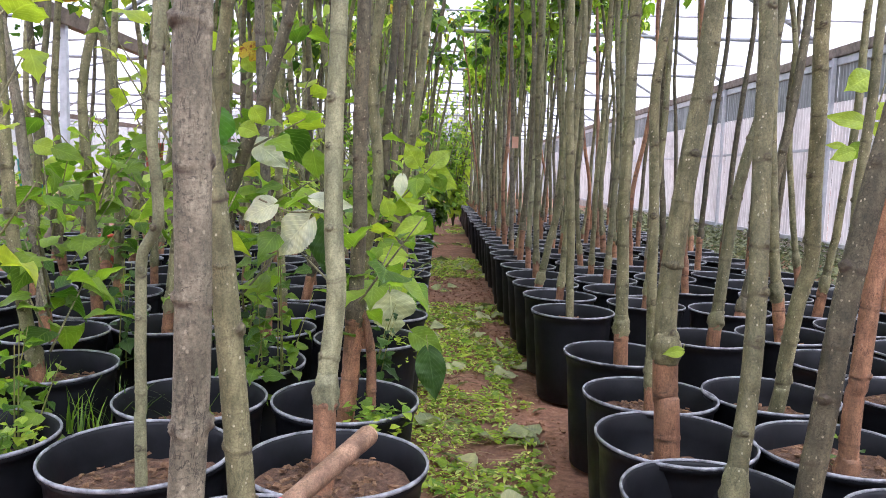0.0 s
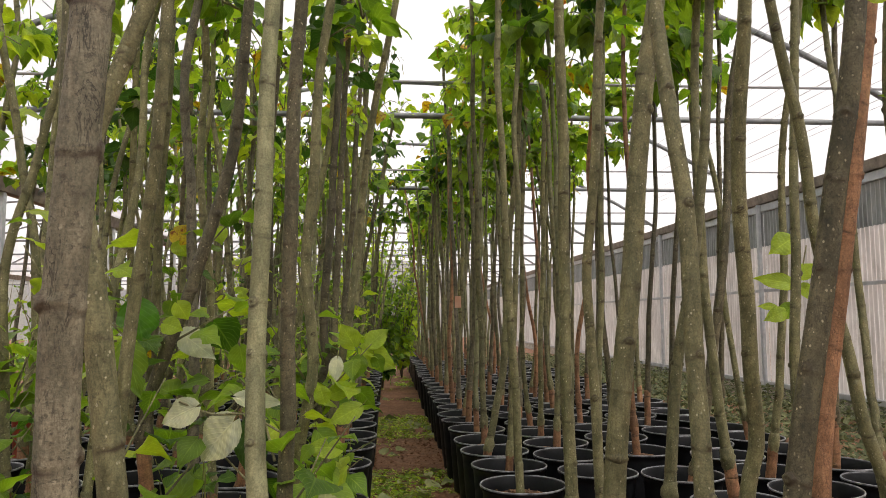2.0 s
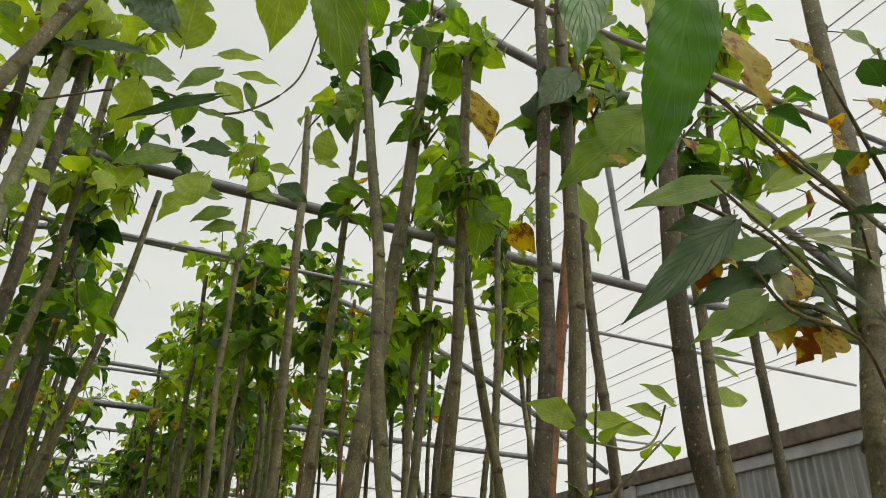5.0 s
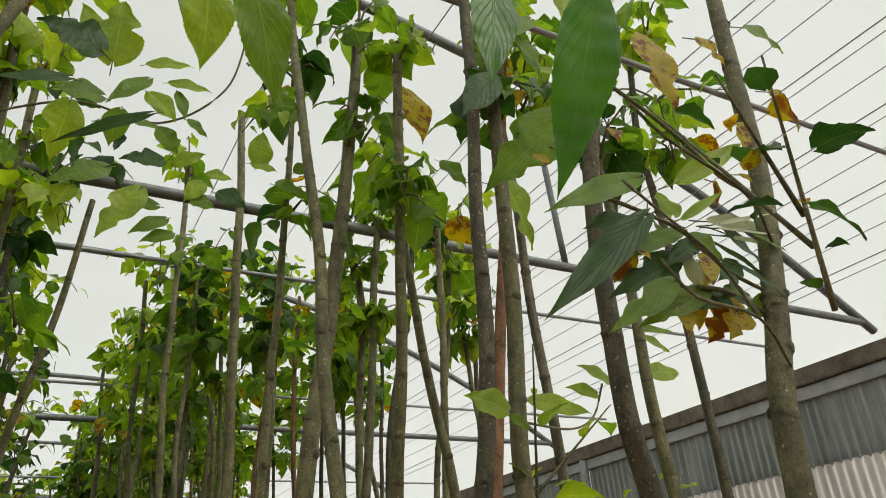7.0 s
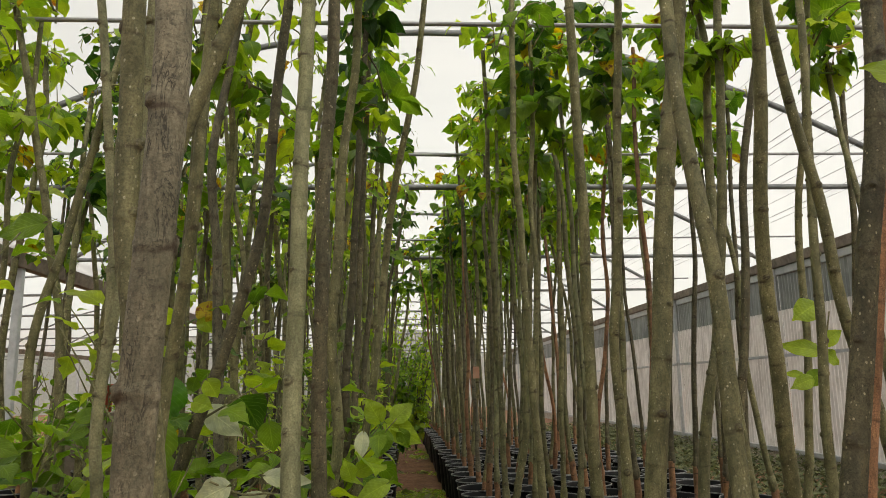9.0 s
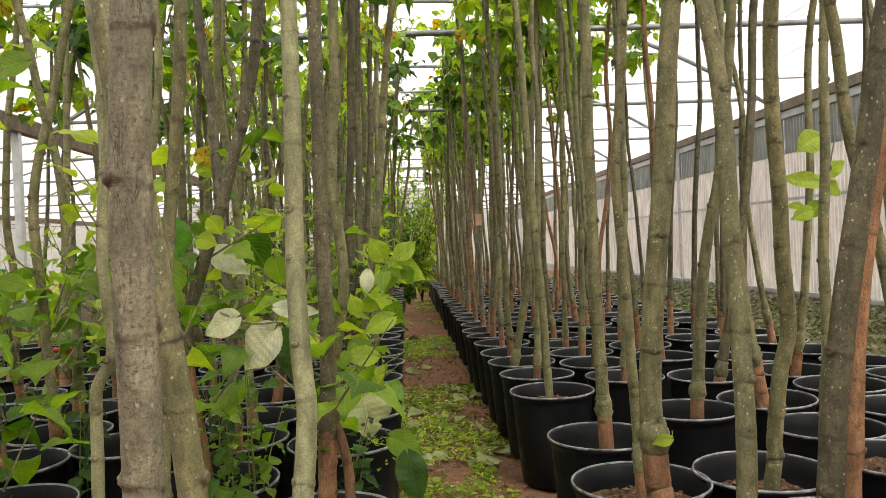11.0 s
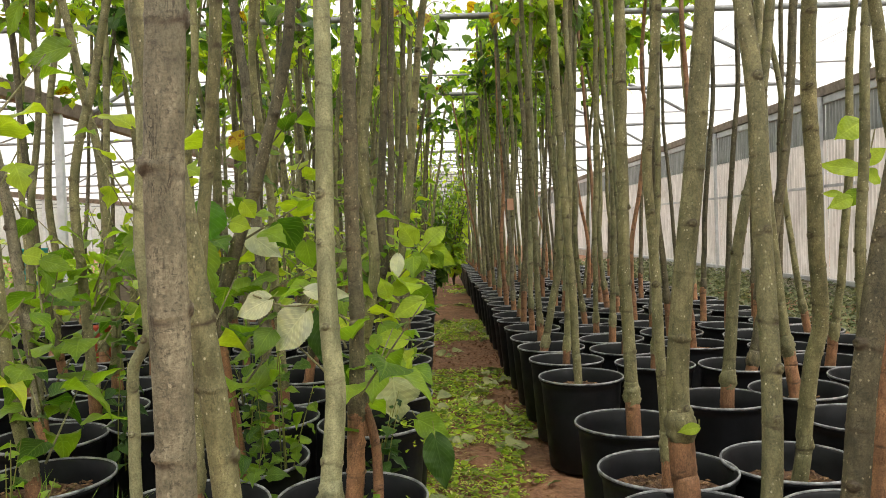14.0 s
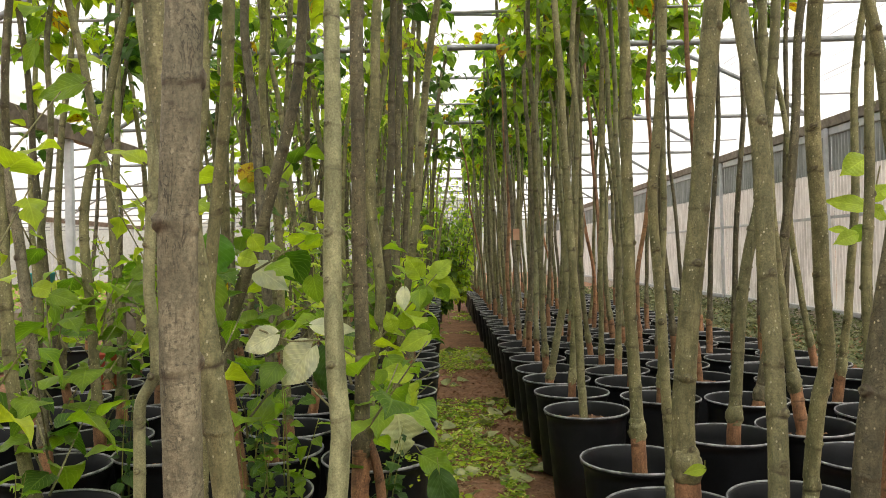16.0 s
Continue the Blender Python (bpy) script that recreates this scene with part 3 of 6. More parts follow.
def wall_east():
    wall = tagged(empty("wall_east", WALL_X, 0), "weathered corrugated sheet wall on grey posts under a dark timber rail", "wall", kind="structure")
    y0, y1 = -6.0, 44.0
    part("top_rail", box_bm(-0.06, 0.05, y0, y1, 2.66, 2.79, 0.008), RAIL, wall, "dark weathered timber rail")
    part("under_rail", box_bm(-0.03, 0.03, y0, y1, 2.56, 2.657, 0.004), POST_PAINT, wall)
    part("mid_rail", box_bm(-0.035, -0.005, y0, y1, 1.46, 1.5, 0.004), POST_PAINT, wall)
    part("sill", box_bm(-0.05, 0.02, y0, y1, 0.2, 0.26, 0.006), POST_PAINT, wall)
    part("kerb", box_bm(-0.02, 0.1, y0, y1, -0.05, 0.197, 0.01), STONE, wall)
    posts = [10.82 + BAY * i for i in range(-4, 9)]
    post = bpy.data.meshes.new("post")
    bm = box_bm(-0.085, -0.038, -0.03, 0.03, 0.0, 2.655, 0.005)
    bm.to_mesh(post)
    bm.free()
    post.materials.append(POST_PAINT)
    for y in posts:
        put("post", post, wall).location = (0, y, 0)
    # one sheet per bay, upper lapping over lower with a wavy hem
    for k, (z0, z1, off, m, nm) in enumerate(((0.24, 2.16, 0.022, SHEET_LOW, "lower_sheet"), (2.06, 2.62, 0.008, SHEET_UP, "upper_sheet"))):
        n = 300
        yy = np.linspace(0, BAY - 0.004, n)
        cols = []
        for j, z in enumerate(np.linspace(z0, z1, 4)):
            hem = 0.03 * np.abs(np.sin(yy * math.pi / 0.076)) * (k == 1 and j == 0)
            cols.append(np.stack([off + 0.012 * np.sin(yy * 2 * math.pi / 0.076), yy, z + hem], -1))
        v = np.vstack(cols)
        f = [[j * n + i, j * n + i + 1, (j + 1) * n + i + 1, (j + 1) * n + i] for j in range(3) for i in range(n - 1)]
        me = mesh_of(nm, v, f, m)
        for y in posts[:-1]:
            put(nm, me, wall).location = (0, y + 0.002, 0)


wall_east()


def roof():
    for b, (x0, x1, mid) in enumerate(((GUTTER_X, WALL_X + 0.12, RIDGE_X), (GUTTER_X - 10, GUTTER_X, RIDGE_X - 10), (GUTTER_X - 20, GUTTER_X - 10, RIDGE_X - 20))):
        xs, ys = np.linspace(x0, x1, 25), np.linspace(-8, 45, 28)
        v = np.array([(x, y, arch_z(x, mid) + 0.03 + 0.012 * math.sin(y * 3.1 + x)) for y in ys for x in xs])
        f = [[j * 25 + i, j * 25 + i + 1, (j + 1) * 25 + i + 1, (j + 1) * 25 + i] for j in range(27) for i in range(24)]
        tagged(put("ceiling", mesh_of("ceiling", v, f, FILM)), "milky white plastic film stretched over the greenhouse arches", "ceiling", kind="structure")
    hoop = pipe_mesh("arch_pipe", [(x, 0, arch_z(x)) for x in np.linspace(GUTTER_X, WALL_X, 15)], 0.03, GALV)
    tie = pipe_mesh("tie_pipe", [(GUTTER_X, 0, 2.93), (0, 0, 2.93), (WALL_X - 0.1, 0, 2.93)], 0.026, GALV)
    struts = [(x, pipe_mesh("strut", [(x, 0, 2.93), (x - 0.04, 0, (2.93 + arch_z(x)) / 2), (x - 0.08, 0, arch_z(x))], 0.018, GALV)) for x in (3.08, -1.5)]
    for i, y in enumerate(FRAMES):
        fr = tagged(empty("roof_frame", 0, y + 0.84), "grey galvanised pipe arch with a straight tie pipe", "roof frame", "roof frames", "structure")
        put("arch_pipe", hoop, fr), put("tie_pipe", tie, fr)
        for _, me in struts:
            put("strut", me, fr)
        for dx in (-10.0, -20.0):
            put("arch_pipe", hoop, fr).location = (dx, 0, 0)
            put("tie_pipe", tie, fr).location = (dx, 0, 0)
    # thin purlin wires under the film
    wire_names = tagged(empty("roof_wires", 0, 0), "thin wires running under the roof film", "wires", kind="structure")
    for x in (-3.4, -2.2, -1.0, 0.2, 1.6, 2.3, 2.9, 3.5, 4.0, 4.4, 4.8, 5.2):
        put("wire", pipe_mesh("wire", [(x, -6, arch_z(x) - 0.06), (x, 15, arch_z(x) - 0.08), (x, 44, arch_z(x) - 0.06)], 0.004, WIRE, 5, 4), wire_names)
    for x in (2.97, 3.57, 3.76, 4.06, 4.22, 4.46, 4.62, 4.87, 5.03, 5.26):
        put("wire", pipe_mesh("wire", [(x, -6, arch_z(x) - 0.05), (x, 15, arch_z(x) - 0.09), (x, 44, arch_z(x) - 0.05)], 0.003, WIRE, 5, 4), wire_names)
    for y in (2.3, 4.4, 6.55, 10.0, 13.7):
        put("wire", pipe_mesh("wire", [(GUTTER_X, y, 2.95), (0, y, 2.93), (WALL_X - 0.1, y, 2.95)], 0.012, WIRE, 5, 2), wire_names)


roof()


def gutter_row(x, seed):
    g = tagged(empty("gutter", x, 0), "grey steel gutter beam carried on square posts", "gutter", kind="structure")
    bm = bmesh.new()
    prof = [(-0.12, 2.88), (-0.07, 2.7), (0.07, 2.7), (0.12, 2.88), (0.105, 2.88), (0.06, 2.715), (-0.06, 2.715), (-0.105, 2.88)]
    a = [bm.verts.new((px, -6, pz)) for px, pz in prof]
    c = [bm.verts.new((px, 44, pz)) for px, pz in prof]
    for i in range(8):
        bm.faces.new((a[i], a[(i + 1) % 8], c[(i + 1) % 8], c[i]))
    bm.faces.new(a[::-1]), bm.faces.new(c)
    part("channel", bm, RAIL, g, "dull grey folded channel")
    post = bpy.data.meshes.new("post")
    bm = box_bm(-0.045, 0.045, -0.045, 0.045, 0, 2.7, 0.006)
    bm.to_mesh(post)
    bm.free()
    post.materials.append(POST_PAINT)
    for y in FRAMES:
        put("post", post, g).location = (0, y + 0.84 + 3.0, 0)


gutter_row(GUTTER_X, 1), gutter_row(GUTTER_X - 10.0, 2)


def far_walls():
    for nm, bm in (("wall_north", box_bm(-26, WALL_X + 0.2, 44.5, 44.7, 0, 4.7)), ("wall_west", box_bm(-25.8, -25.6, -8, 44.4, 1.2, 4.2)), ("wall_south", box_bm(-26, WALL_X + 0.2, -8.4, -8.2, 0, 4.7))):
        tagged(part(nm, bm, END_SHEET, None), "milky white sheeting that closes the greenhouse", "wall", kind="structure")
    tagged(part("wall_low", box_bm(-25.5, -25.35, -8, 44, 0, 1.19, 0.02), RAIL, None), "low dark brown base wall far off", "wall", kind="structure")


far_walls()


# ---- potted trees ----
def ring_profile(name, prof, segs, material, closed=False):
    a = np.linspace(0, 2 * math.pi, segs, endpoint=False)
    v = np.array([(r * math.cos(t), r * math.sin(t), z) for r, z in prof for t in a])
    n = len(prof)
    f = [[i * segs + j, i * segs + (j + 1) % segs, (i + 1) * segs + (j + 1) % segs, (i + 1) * segs + j] for i in range(n - 1) for j in range(segs)]
    if not closed:
        f.append(list(range(segs))[::-1])
    return mesh_of(name, v, f, material)


POT_H = 0.405
POT_BODY = ring_profile("pot", [(0.138, 0.0), (0.146, 0.005), (0.156, 0.12), (0.167, 0.26), (0.175, 0.36), (0.1785, 0.384), (0.1865, 0.388), (0.1868, 0.4), (0.1835, 0.4015), (0.178, 0.394), (0.172, 0.35), (0.162, 0.27), (0.145, 0.255)], 44, POT)
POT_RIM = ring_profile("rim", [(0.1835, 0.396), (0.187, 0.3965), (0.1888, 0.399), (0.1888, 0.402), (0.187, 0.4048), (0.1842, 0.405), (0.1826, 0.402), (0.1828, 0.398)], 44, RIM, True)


def soil_mesh(seed):
    rnd = random.Random(seed)
    rs, segs = (0.0, 0.03, 0.06, 0.09, 0.12, 0.145, 0.167), 22
    v = [(0, 0, 0.325)]
    for r in rs[1:]:
        for j in range(segs):
            a = 2 * math.pi * j / segs
            x, y = r * math.cos(a), r * math.sin(a)
            v.append((x, y, 0.318 + 0.022 * noise.noise((x * 22 + seed * 7, y * 22, 0)) + rnd.uniform(-0.004, 0.004)))
    f = [[0, 1 + j, 1 + (j + 1) % segs] for j in range(segs)]
    for i in range(len(rs) - 2):
        a, b = 1 + i * segs, 1 + (i + 1) * segs
        f += [[a + j, b + j, b + (j + 1) % segs, a + (j + 1) % segs] for j in range(segs)]
    return mesh_of("soil", np.array(v), f, SOIL, False)


def mulch_mesh(seed):
    """Loose chips of bark and crumbs lying on the soil."""
    rnd = random.Random(seed + 50)
    pieces = []
    for _ in range(130):
        r, a = 0.15 * math.sqrt(rnd.random()), rnd.uniform(0, 6.3)
        s = rnd.uniform(0.002, 0.0055)
        m = np.array(Euler((rnd.uniform(-0.5, 0.5), rnd.uniform(-0.5, 0.5), rnd.uniform(0, 6))).to_matrix())
        c = np.array([(i, j, k) for i in (-1, 1) for j in (-1, 1) for k in (-1, 1)], float) * (s * rnd.uniform(1, 2.4), s, s * rnd.uniform(0.3, 0.7))
        c *= 1 + 0.3 * np.array([[rnd.uniform(-1, 1)] for _ in range(8)])
        x, y = r * math.cos(a), r * math.sin(a)
        z = 0.324 + 0.022 * noise.noise((x * 22 + seed * 7, y * 22, 0))
        pieces.append((c @ m.T + (x, y, z), [[0, 1, 3, 2], [4, 6, 7, 5], [0, 4, 5, 1], [2, 3, 7, 6], [0, 2, 6, 4], [1, 5, 7, 3]]))
    return mesh_of("mulch", *join(pieces), CHIP, False)


SOILS, MULCH = [soil_mesh(i) for i in range(4)], [mulch_mesh(i) for i in range(4)]


def add_pot(tree, scale, seed):
    rnd = random.Random(seed)
    p = put("pot", POT_BODY, tree)
    p.scale = (1, 1, scale)
    p.rotation_euler = (rnd.uniform(-0.012, 0.012), rnd.uniform(-0.012, 0.012), rnd.uniform(0, 6))
    put("rim", POT_RIM, p, "scuffed rolled rim with its highlight painted in pale grey")
    s = put("soil", SOILS[seed % 4], tree, "dark crumbly potting soil")
    s.location, s.rotation_euler = (0, 0, 0.315 * (scale - 1) + rnd.uniform(-0.035, 0.03)), (0, 0, rnd.uniform(0, 6))
    put("mulch", MULCH[seed % 4], s, "brown bark chips")["kind"] = "stuff"
    return p


def shoot_leaves(rnd, path, n, size, spread=1.0, hang=0.0):
    """Leaves set alternately along a shoot; hang: how far their tips hang down."""
    p = smooth_path(path, 0.03)
    out = []
    turn = rnd.uniform(0, 6.28)
    for i in range(n):
        t = 0.12 + 0.88 * (i + rnd.random() * 0.6) / n
        at = p[min(len(p) - 1, int(t * (len(p) - 1)))]
        turn += 2.4 + rnd.uniform(-0.6, 0.6)
        s = size * rnd.choice((0.4, 0.6, 0.75, 0.9, 1.05, 1.25)) * (1.12 - 0.45 * t)
        off = np.array([-math.sin(turn), math.cos(turn), 0.15]) * s * 0.4 * spread
        out.append((at + off, turn, rnd.uniform(-1.0, 0.25) - hang * rnd.random(), rnd.uniform(-0.6, 0.6), s, BLADES[rnd.choice((0, 0, 1, 1, 2, 3, 4, 5))]))
    return out


def crown(tree, top, seed, shoots=7, n=11, length=0.75, size=0.14, material=None, below=0.55, catkins=0):
    """Tufts of leafy shoots on the upper trunk; top is the trunk's tip in the tree's own coordinates."""
    rnd = random.Random(seed * 13 + 5)
    green, yellow, twigs, second, tails = [], [], [], [], []
    tufts = max(1, shoots // 2)
    for k in range(tufts):
        z0 = -below * (k / max(1, tufts - 1)) * rnd.uniform(0.75, 1.15)
        bright = rnd.random() < (0.65 if k == 0 else 0.3)
        for j in range(rnd.choice((2, 3, 3, 4)) if k else 4):
            a = rnd.uniform(0, 6.28)
            L = length * rnd.uniform(0.3, 0.75) * (1.0 if k == 0 else 0.75)
            out = L * rnd.uniform(0.35, 0.8)
            up = L * (rnd.uniform(0.3, 0.9) if k == 0 else rnd.uniform(-0.25, 0.6))
            b = np.array(top) + (0, 0, z0 + rnd.uniform(-0.04, 0.04))
            d = np.array([math.cos(a), math.sin(a), 0])
            path = [b, b + d * out * 0.35 + (0, 0, up * 0.5 + 0.03), b + d * out * 0.8 + (0, 0, up), b + d * out * 1.15 + (0, 0, up * 0.85 - 0.03)]
            sp = smooth_path(path, 0.08)
            twigs.append(tube(sp, np.linspace(0.0055, 0.002, len(sp)), 5))
            for it in shoot_leaves(rnd, path, n, size, 1.1, 0.2):
                q = rnd.random()
                (yellow if q < 0.03 else second if (q < 0.75) == bright else green).append(it)
            for _ in range(catkins):
                c = sp[rnd.randrange(len(sp))] + np.array([rnd.uniform(-0.06, 0.06), rnd.uniform(-0.06, 0.06), 0])
                h = rnd.uniform(0.04, 0.09)
                tails.append(tube([c, c + (rnd.uniform(-0.012, 0.012), 0.004, -h * 0.5), c + (rnd.uniform(-0.02, 0.02), 0, -h)], [0.0025, 0.003, 0.0012], 5))
    made = [put("branchwork", mesh_of("branchwork", *join(twigs), BARK_OLIVE), tree)]
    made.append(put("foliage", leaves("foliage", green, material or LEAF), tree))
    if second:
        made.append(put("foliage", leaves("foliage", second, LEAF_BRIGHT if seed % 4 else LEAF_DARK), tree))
    if yellow:
        made.append(put("yellow_foliage", leaves("yellow_foliage", yellow, LEAF_YELLOW), tree, "yellowing leaves with brown patches"))
    if tails:
        made.append(put("tassel", mesh_of("tassel", *join(tails), CATKIN), tree, "thin hanging green catkins"))
    for ob in made:
        ob["kind"] = "stuff"
    return made


def low_growth(tree, seed, shoots=4, z0=0.42, z1=1.0, n=8, size=0.1, material=None, reach=0.22):
    """Leafy side shoots low on the trunk."""
    rnd = random.Random(seed * 29 + 3)
    items, twigs = [], []
    for k in range(shoots):
        a, z = rnd.uniform(0, 6.28), rnd.uniform(z0, z1)
        d = np.array([math.cos(a), math.sin(a), 0])
        L = rnd.uniform(0.1, 0.38)
        b = np.array([0, 0, z])
        path = [b, b + d * reach * 0.5 + (0, 0, L * 0.5), b + d * reach + (0, 0, L)]
        sp = smooth_path(path, 0.06)
        twigs.append(tube(sp, np.linspace(0.004, 0.0015, len(sp)), 5))
        items += shoot_leaves(rnd, path, n, size, 1.2, -0.75)
    a = put("side_growth", mesh_of("side_growth", *join(twigs), BARK_OLIVE), tree)
    b = put("low_foliage", leaves("low_foliage", items, material or LEAF), tree)
    a["kind"] = b["kind"] = "stuff"


TREES = {}


def potted_tree(x, y, path, r, bark="olive", lean_y=0.0, r_top=None, graft=0.58, pot=1.0, seed=1, leafy=True, label="", group="potted trees", root_r=1.12, px=None, stem2=None, thin=(4, 6, 0.5, 0.115), detail=0.005, ty=None, stem2_bark="", nodes=0.12, first=None, side=None, split=None):
    """A grafted young tree in its pot. path: (height, x) of the trunk, in metres of the place; lean_y: how far its top leans away."""
    px = x if px is None else px
    t = tagged(empty("potted_tree", px, y), label or "tall grafted young tree with bare stem in a black pot", "potted tree", group)
    add_pot(t, pot, seed)
    zt = path[-1][0]
    z00 = path[0][0]
    ty = y if ty is None else ty
    pts = [(px_ - px, ty - y + lean_y * (z - z00) / max(0.1, zt - z00), z) for z, px_ in path]
    base = np.array([pts[0][0], pts[0][1], 0.29 * pot])
    if pts[0][2] > 0.3 * pot:
        pts = [tuple(base + (0, 0, 0))] + [q for q in pts if q[2] > 0.33 * pot]
    fine = smooth_path(pts, 0.03)
    cut = int(np.argmin(np.abs(fine[:, 2] - graft)))
    r_top = r_top or r * 0.66
    if cut > 1:
        low = fine[: cut + 1]
        put("rootstock", stem_mesh("rootstock", BARK_RED, low, r * root_r * 1.08, r * root_r, 16, 0.004, seed + 90, 0.09), t, "reddish-brown rootstock below the graft")
        # swollen graft union
        k = fine[cut]
        gp = np.array([fine[max(0, cut - 1)] - (0, 0, 0.004), k, fine[min(len(fine) - 1, cut + 2)]])
        gs = smooth_path(gp, 0.008)
        u = np.linspace(0, 1, len(gs))
        rnd = random.Random(seed)
        lump = 1 + 0.24 * np.array([[noise.noise((math.cos(q / 14 * 6.28) * 2.2, math.sin(q / 14 * 6.28) * 2.2, w * 0.45 + seed * 3.7)) + rnd.uniform(-0.3, 0.3) for q in range(14)] for w in range(len(gs))])
        put("graft_union", mesh_of("graft_union", *tube(gs, r * (1.0 + 0.33 * np.sin(u * math.pi)), 14, lump), BARKS[bark]), t, "swollen scarred graft union")
    put("trunk", stem_mesh("trunk", BARKS[bark], fine[max(0, cut) :], r, r_top, (34 if y < 2.7 else 20) if detail < 0.006 else 9, (0.0024 if y < 2.7 else 0.003) if detail < 0.006 else detail / 2, seed, nodes, first, side, split), t, f"{bark if bark != 'red' else 'red-brown'} bark with ringed joints")
    if stem2:
        q = [(a - px, ty - y + lean_y * 0.5, z) for z, a in stem2[:-1]]
        put("second_stem", stem_mesh("second_stem", BARKS[stem2_bark or bark], q, stem2[-1], stem2[-1] * 0.7, 16, 0.003, seed + 7), t)
    if leafy:
        crown(t, fine[-1] - (0, 0, 0.05), seed, *thin, material=LEAF_BRIGHT if px < 0.6 and seed % 2 else None, catkins=3 if seed % 3 == 0 else 0)
    TREES[seed] = t
    return t


RIGHT, LEFT = "potted trees right of the aisle", "potted trees left of the aisle"
LR = "tall young tree with grafted stem in a black pot"

# right of the aisle, nearest first
potted_tree(1.17, 2.6, [(0.37, 1.157), (0.58, 1.145), (0.68, 1.139), (0.83, 1.149), (1.23, 1.197), (1.52, 1.231), (1.75, 1.256), (2.06, 1.31), (2.6, 1.375), (3.1, 1.42)], 0.026, "olive", 0.1, graft=0.6, seed=1, label="young tree with a green bud leaf in a black pot", group=RIGHT)
potted_tree(1.15, 2.27, [(0.35, 1.132), (0.45, 1.142), (0.61, 1.169), (0.78, 1.188), (1.04, 1.199), (1.3, 1.213), (1.55, 1.2), (1.8, 1.2), (2.07, 1.206), (2.58, 1.186), (3.2, 1.17)], 0.0188, "olive", 0.55, ty=2.15, graft=0.46, seed=2, group=RIGHT, label="young tree with smooth curving stem in a black pot")
potted_tree(1.57, 2.98, [(0.36, 1.55), (0.46, 1.558), (0.69, 1.564), (0.81, 1.58), (0.99, 1.56), (1.15, 1.545), (1.36, 1.521), (1.6, 1.511), (1.84, 1.51), (2.16, 1.506), (2.9, 1.47)], 0.0215, "olive", -0.39, ty=2.9, graft=0.3, seed=3, group=RIGHT, label="knotted olive-stemmed young tree in a black pot")
potted_tree(1.3, 1.93, [(0.35, 1.19), (0.51, 1.201), (0.67, 1.218), (0.79, 1.233), (0.93, 1.261), (1.14, 1.305), (1.34, 1.345), (1.52, 1.383), (1.78, 1.413), (2.3, 1.45), (3.0, 1.49)], 0.0205, "dark", 0.1, ty=2.02, graft=0.33, seed=4, group=RIGHT, label="leaning young tree with dark speckled bark, in a black pot")
potted_tree(1.54, 2.56, [(0.36, 1.535), (0.52, 1.536), (0.73, 1.552), (1.01, 1.59), (1.3, 1.635), (1.45, 1.665), (1.7, 1.705), (2.16, 1.777), (3.0, 1.88)], 0.021, "red", 0.0, ty=2.5, graft=0.36, seed=5, group=RIGHT, thin=(2, 5, 0.45, 0.11), label="leaning young tree with red-brown bark, in a black pot")
potted_tree(1.66, 3.74, [(0.36, 1.683), (0.42, 1.685), (0.76, 1.715), (1.08, 1.756), (1.29, 1.804), (1.55, 1.843), (1.82, 1.872), (2.04, 1.889), (3.0, 1.95)], 0.023, "olive", 0.0, graft=0.46, seed=6, group=RIGHT, label=LR)
potted_tree(1.235, 3.44, [(0.34, 1.25), (0.49, 1.246), (0.72, 1.24), (1.0, 1.232), (1.39, 1.238), (1.98, 1.239), (2.24, 1.235), (2.71, 1.232), (3.23, 1.222)], 0.022, "olive", 0.04, graft=0.5, seed=7, leafy=False, group=RIGHT, label="young tree cut off flat at the top, in a black pot")
potted_tree(1.21, 2.945, [(0.35, 1.214), (0.71, 1.2), (0.86, 1.195), (1.09, 1.183), (1.25, 1.179), (1.4, 1.191), (1.79, 1.22), (2.39, 1.253), (3.1, 1.28)], 0.0148, "olive", 0.0, graft=0.45, seed=8, group=RIGHT, label="slender young tree with a torn stub, in a black pot")
potted_tree(1.225, 4.25, [(0.35, 1.213), (0.82, 1.196), (1.22, 1.172), (1.73, 1.154), (2.24, 1.132), (2.55, 1.137), (3.14, 1.147), (3.4, 1.15)], 0.019, "olive", 0.0, graft=0.3, seed=9, group=RIGHT, label=LR)
potted_tree(1.22, 5.1, [(0.35, 1.175), (0.62, 1.229), (0.94, 1.284), (1.57, 1.316), (2.2, 1.379), (3.0, 1.4)], 0.021, "olive", 0.0, graft=0.42, seed=10, group=RIGHT, label="young tree with a crooked stem base in a black pot")
potted_tree(2.0, 4.4, [(0.35, 2.05), (0.89, 2.156), (1.2, 2.205), (1.6, 2.255), (2.26, 2.31), (2.81, 2.431), (3.29, 2.483)], 0.024, "dark", 0.0, graft=0.42, seed=11, group=RIGHT, thin=(2, 5, 0.45, 0.11), label="young tree with dark bark in a black pot")
potted_tree(2.0, 3.4, [(0.35, 1.99), (0.7, 2.012), (1.07, 2.016), (1.5, 2.034), (1.8, 2.048), (2.23, 2.069), (2.8, 2.09)], 0.019, "olive", 0.0, graft=0.5, seed=12, group=RIGHT, thin=(2, 5, 0.45, 0.11), label="young tree with leafy side shoot in a black pot")
potted_tree(1.53, 2.14, [(0.35, 1.51), (0.7, 1.505), (1.17, 1.499), (1.45, 1.487), (1.6, 1.493), (1.85, 1.507), (2.3, 1.52), (3.0, 1.54)], 0.0215, "olive", 0.0, ty=2.1, graft=0.55, seed=13, group=RIGHT, thin=(2, 5, 0.45, 0.11), label="young tree with stout olive stem in a black pot")
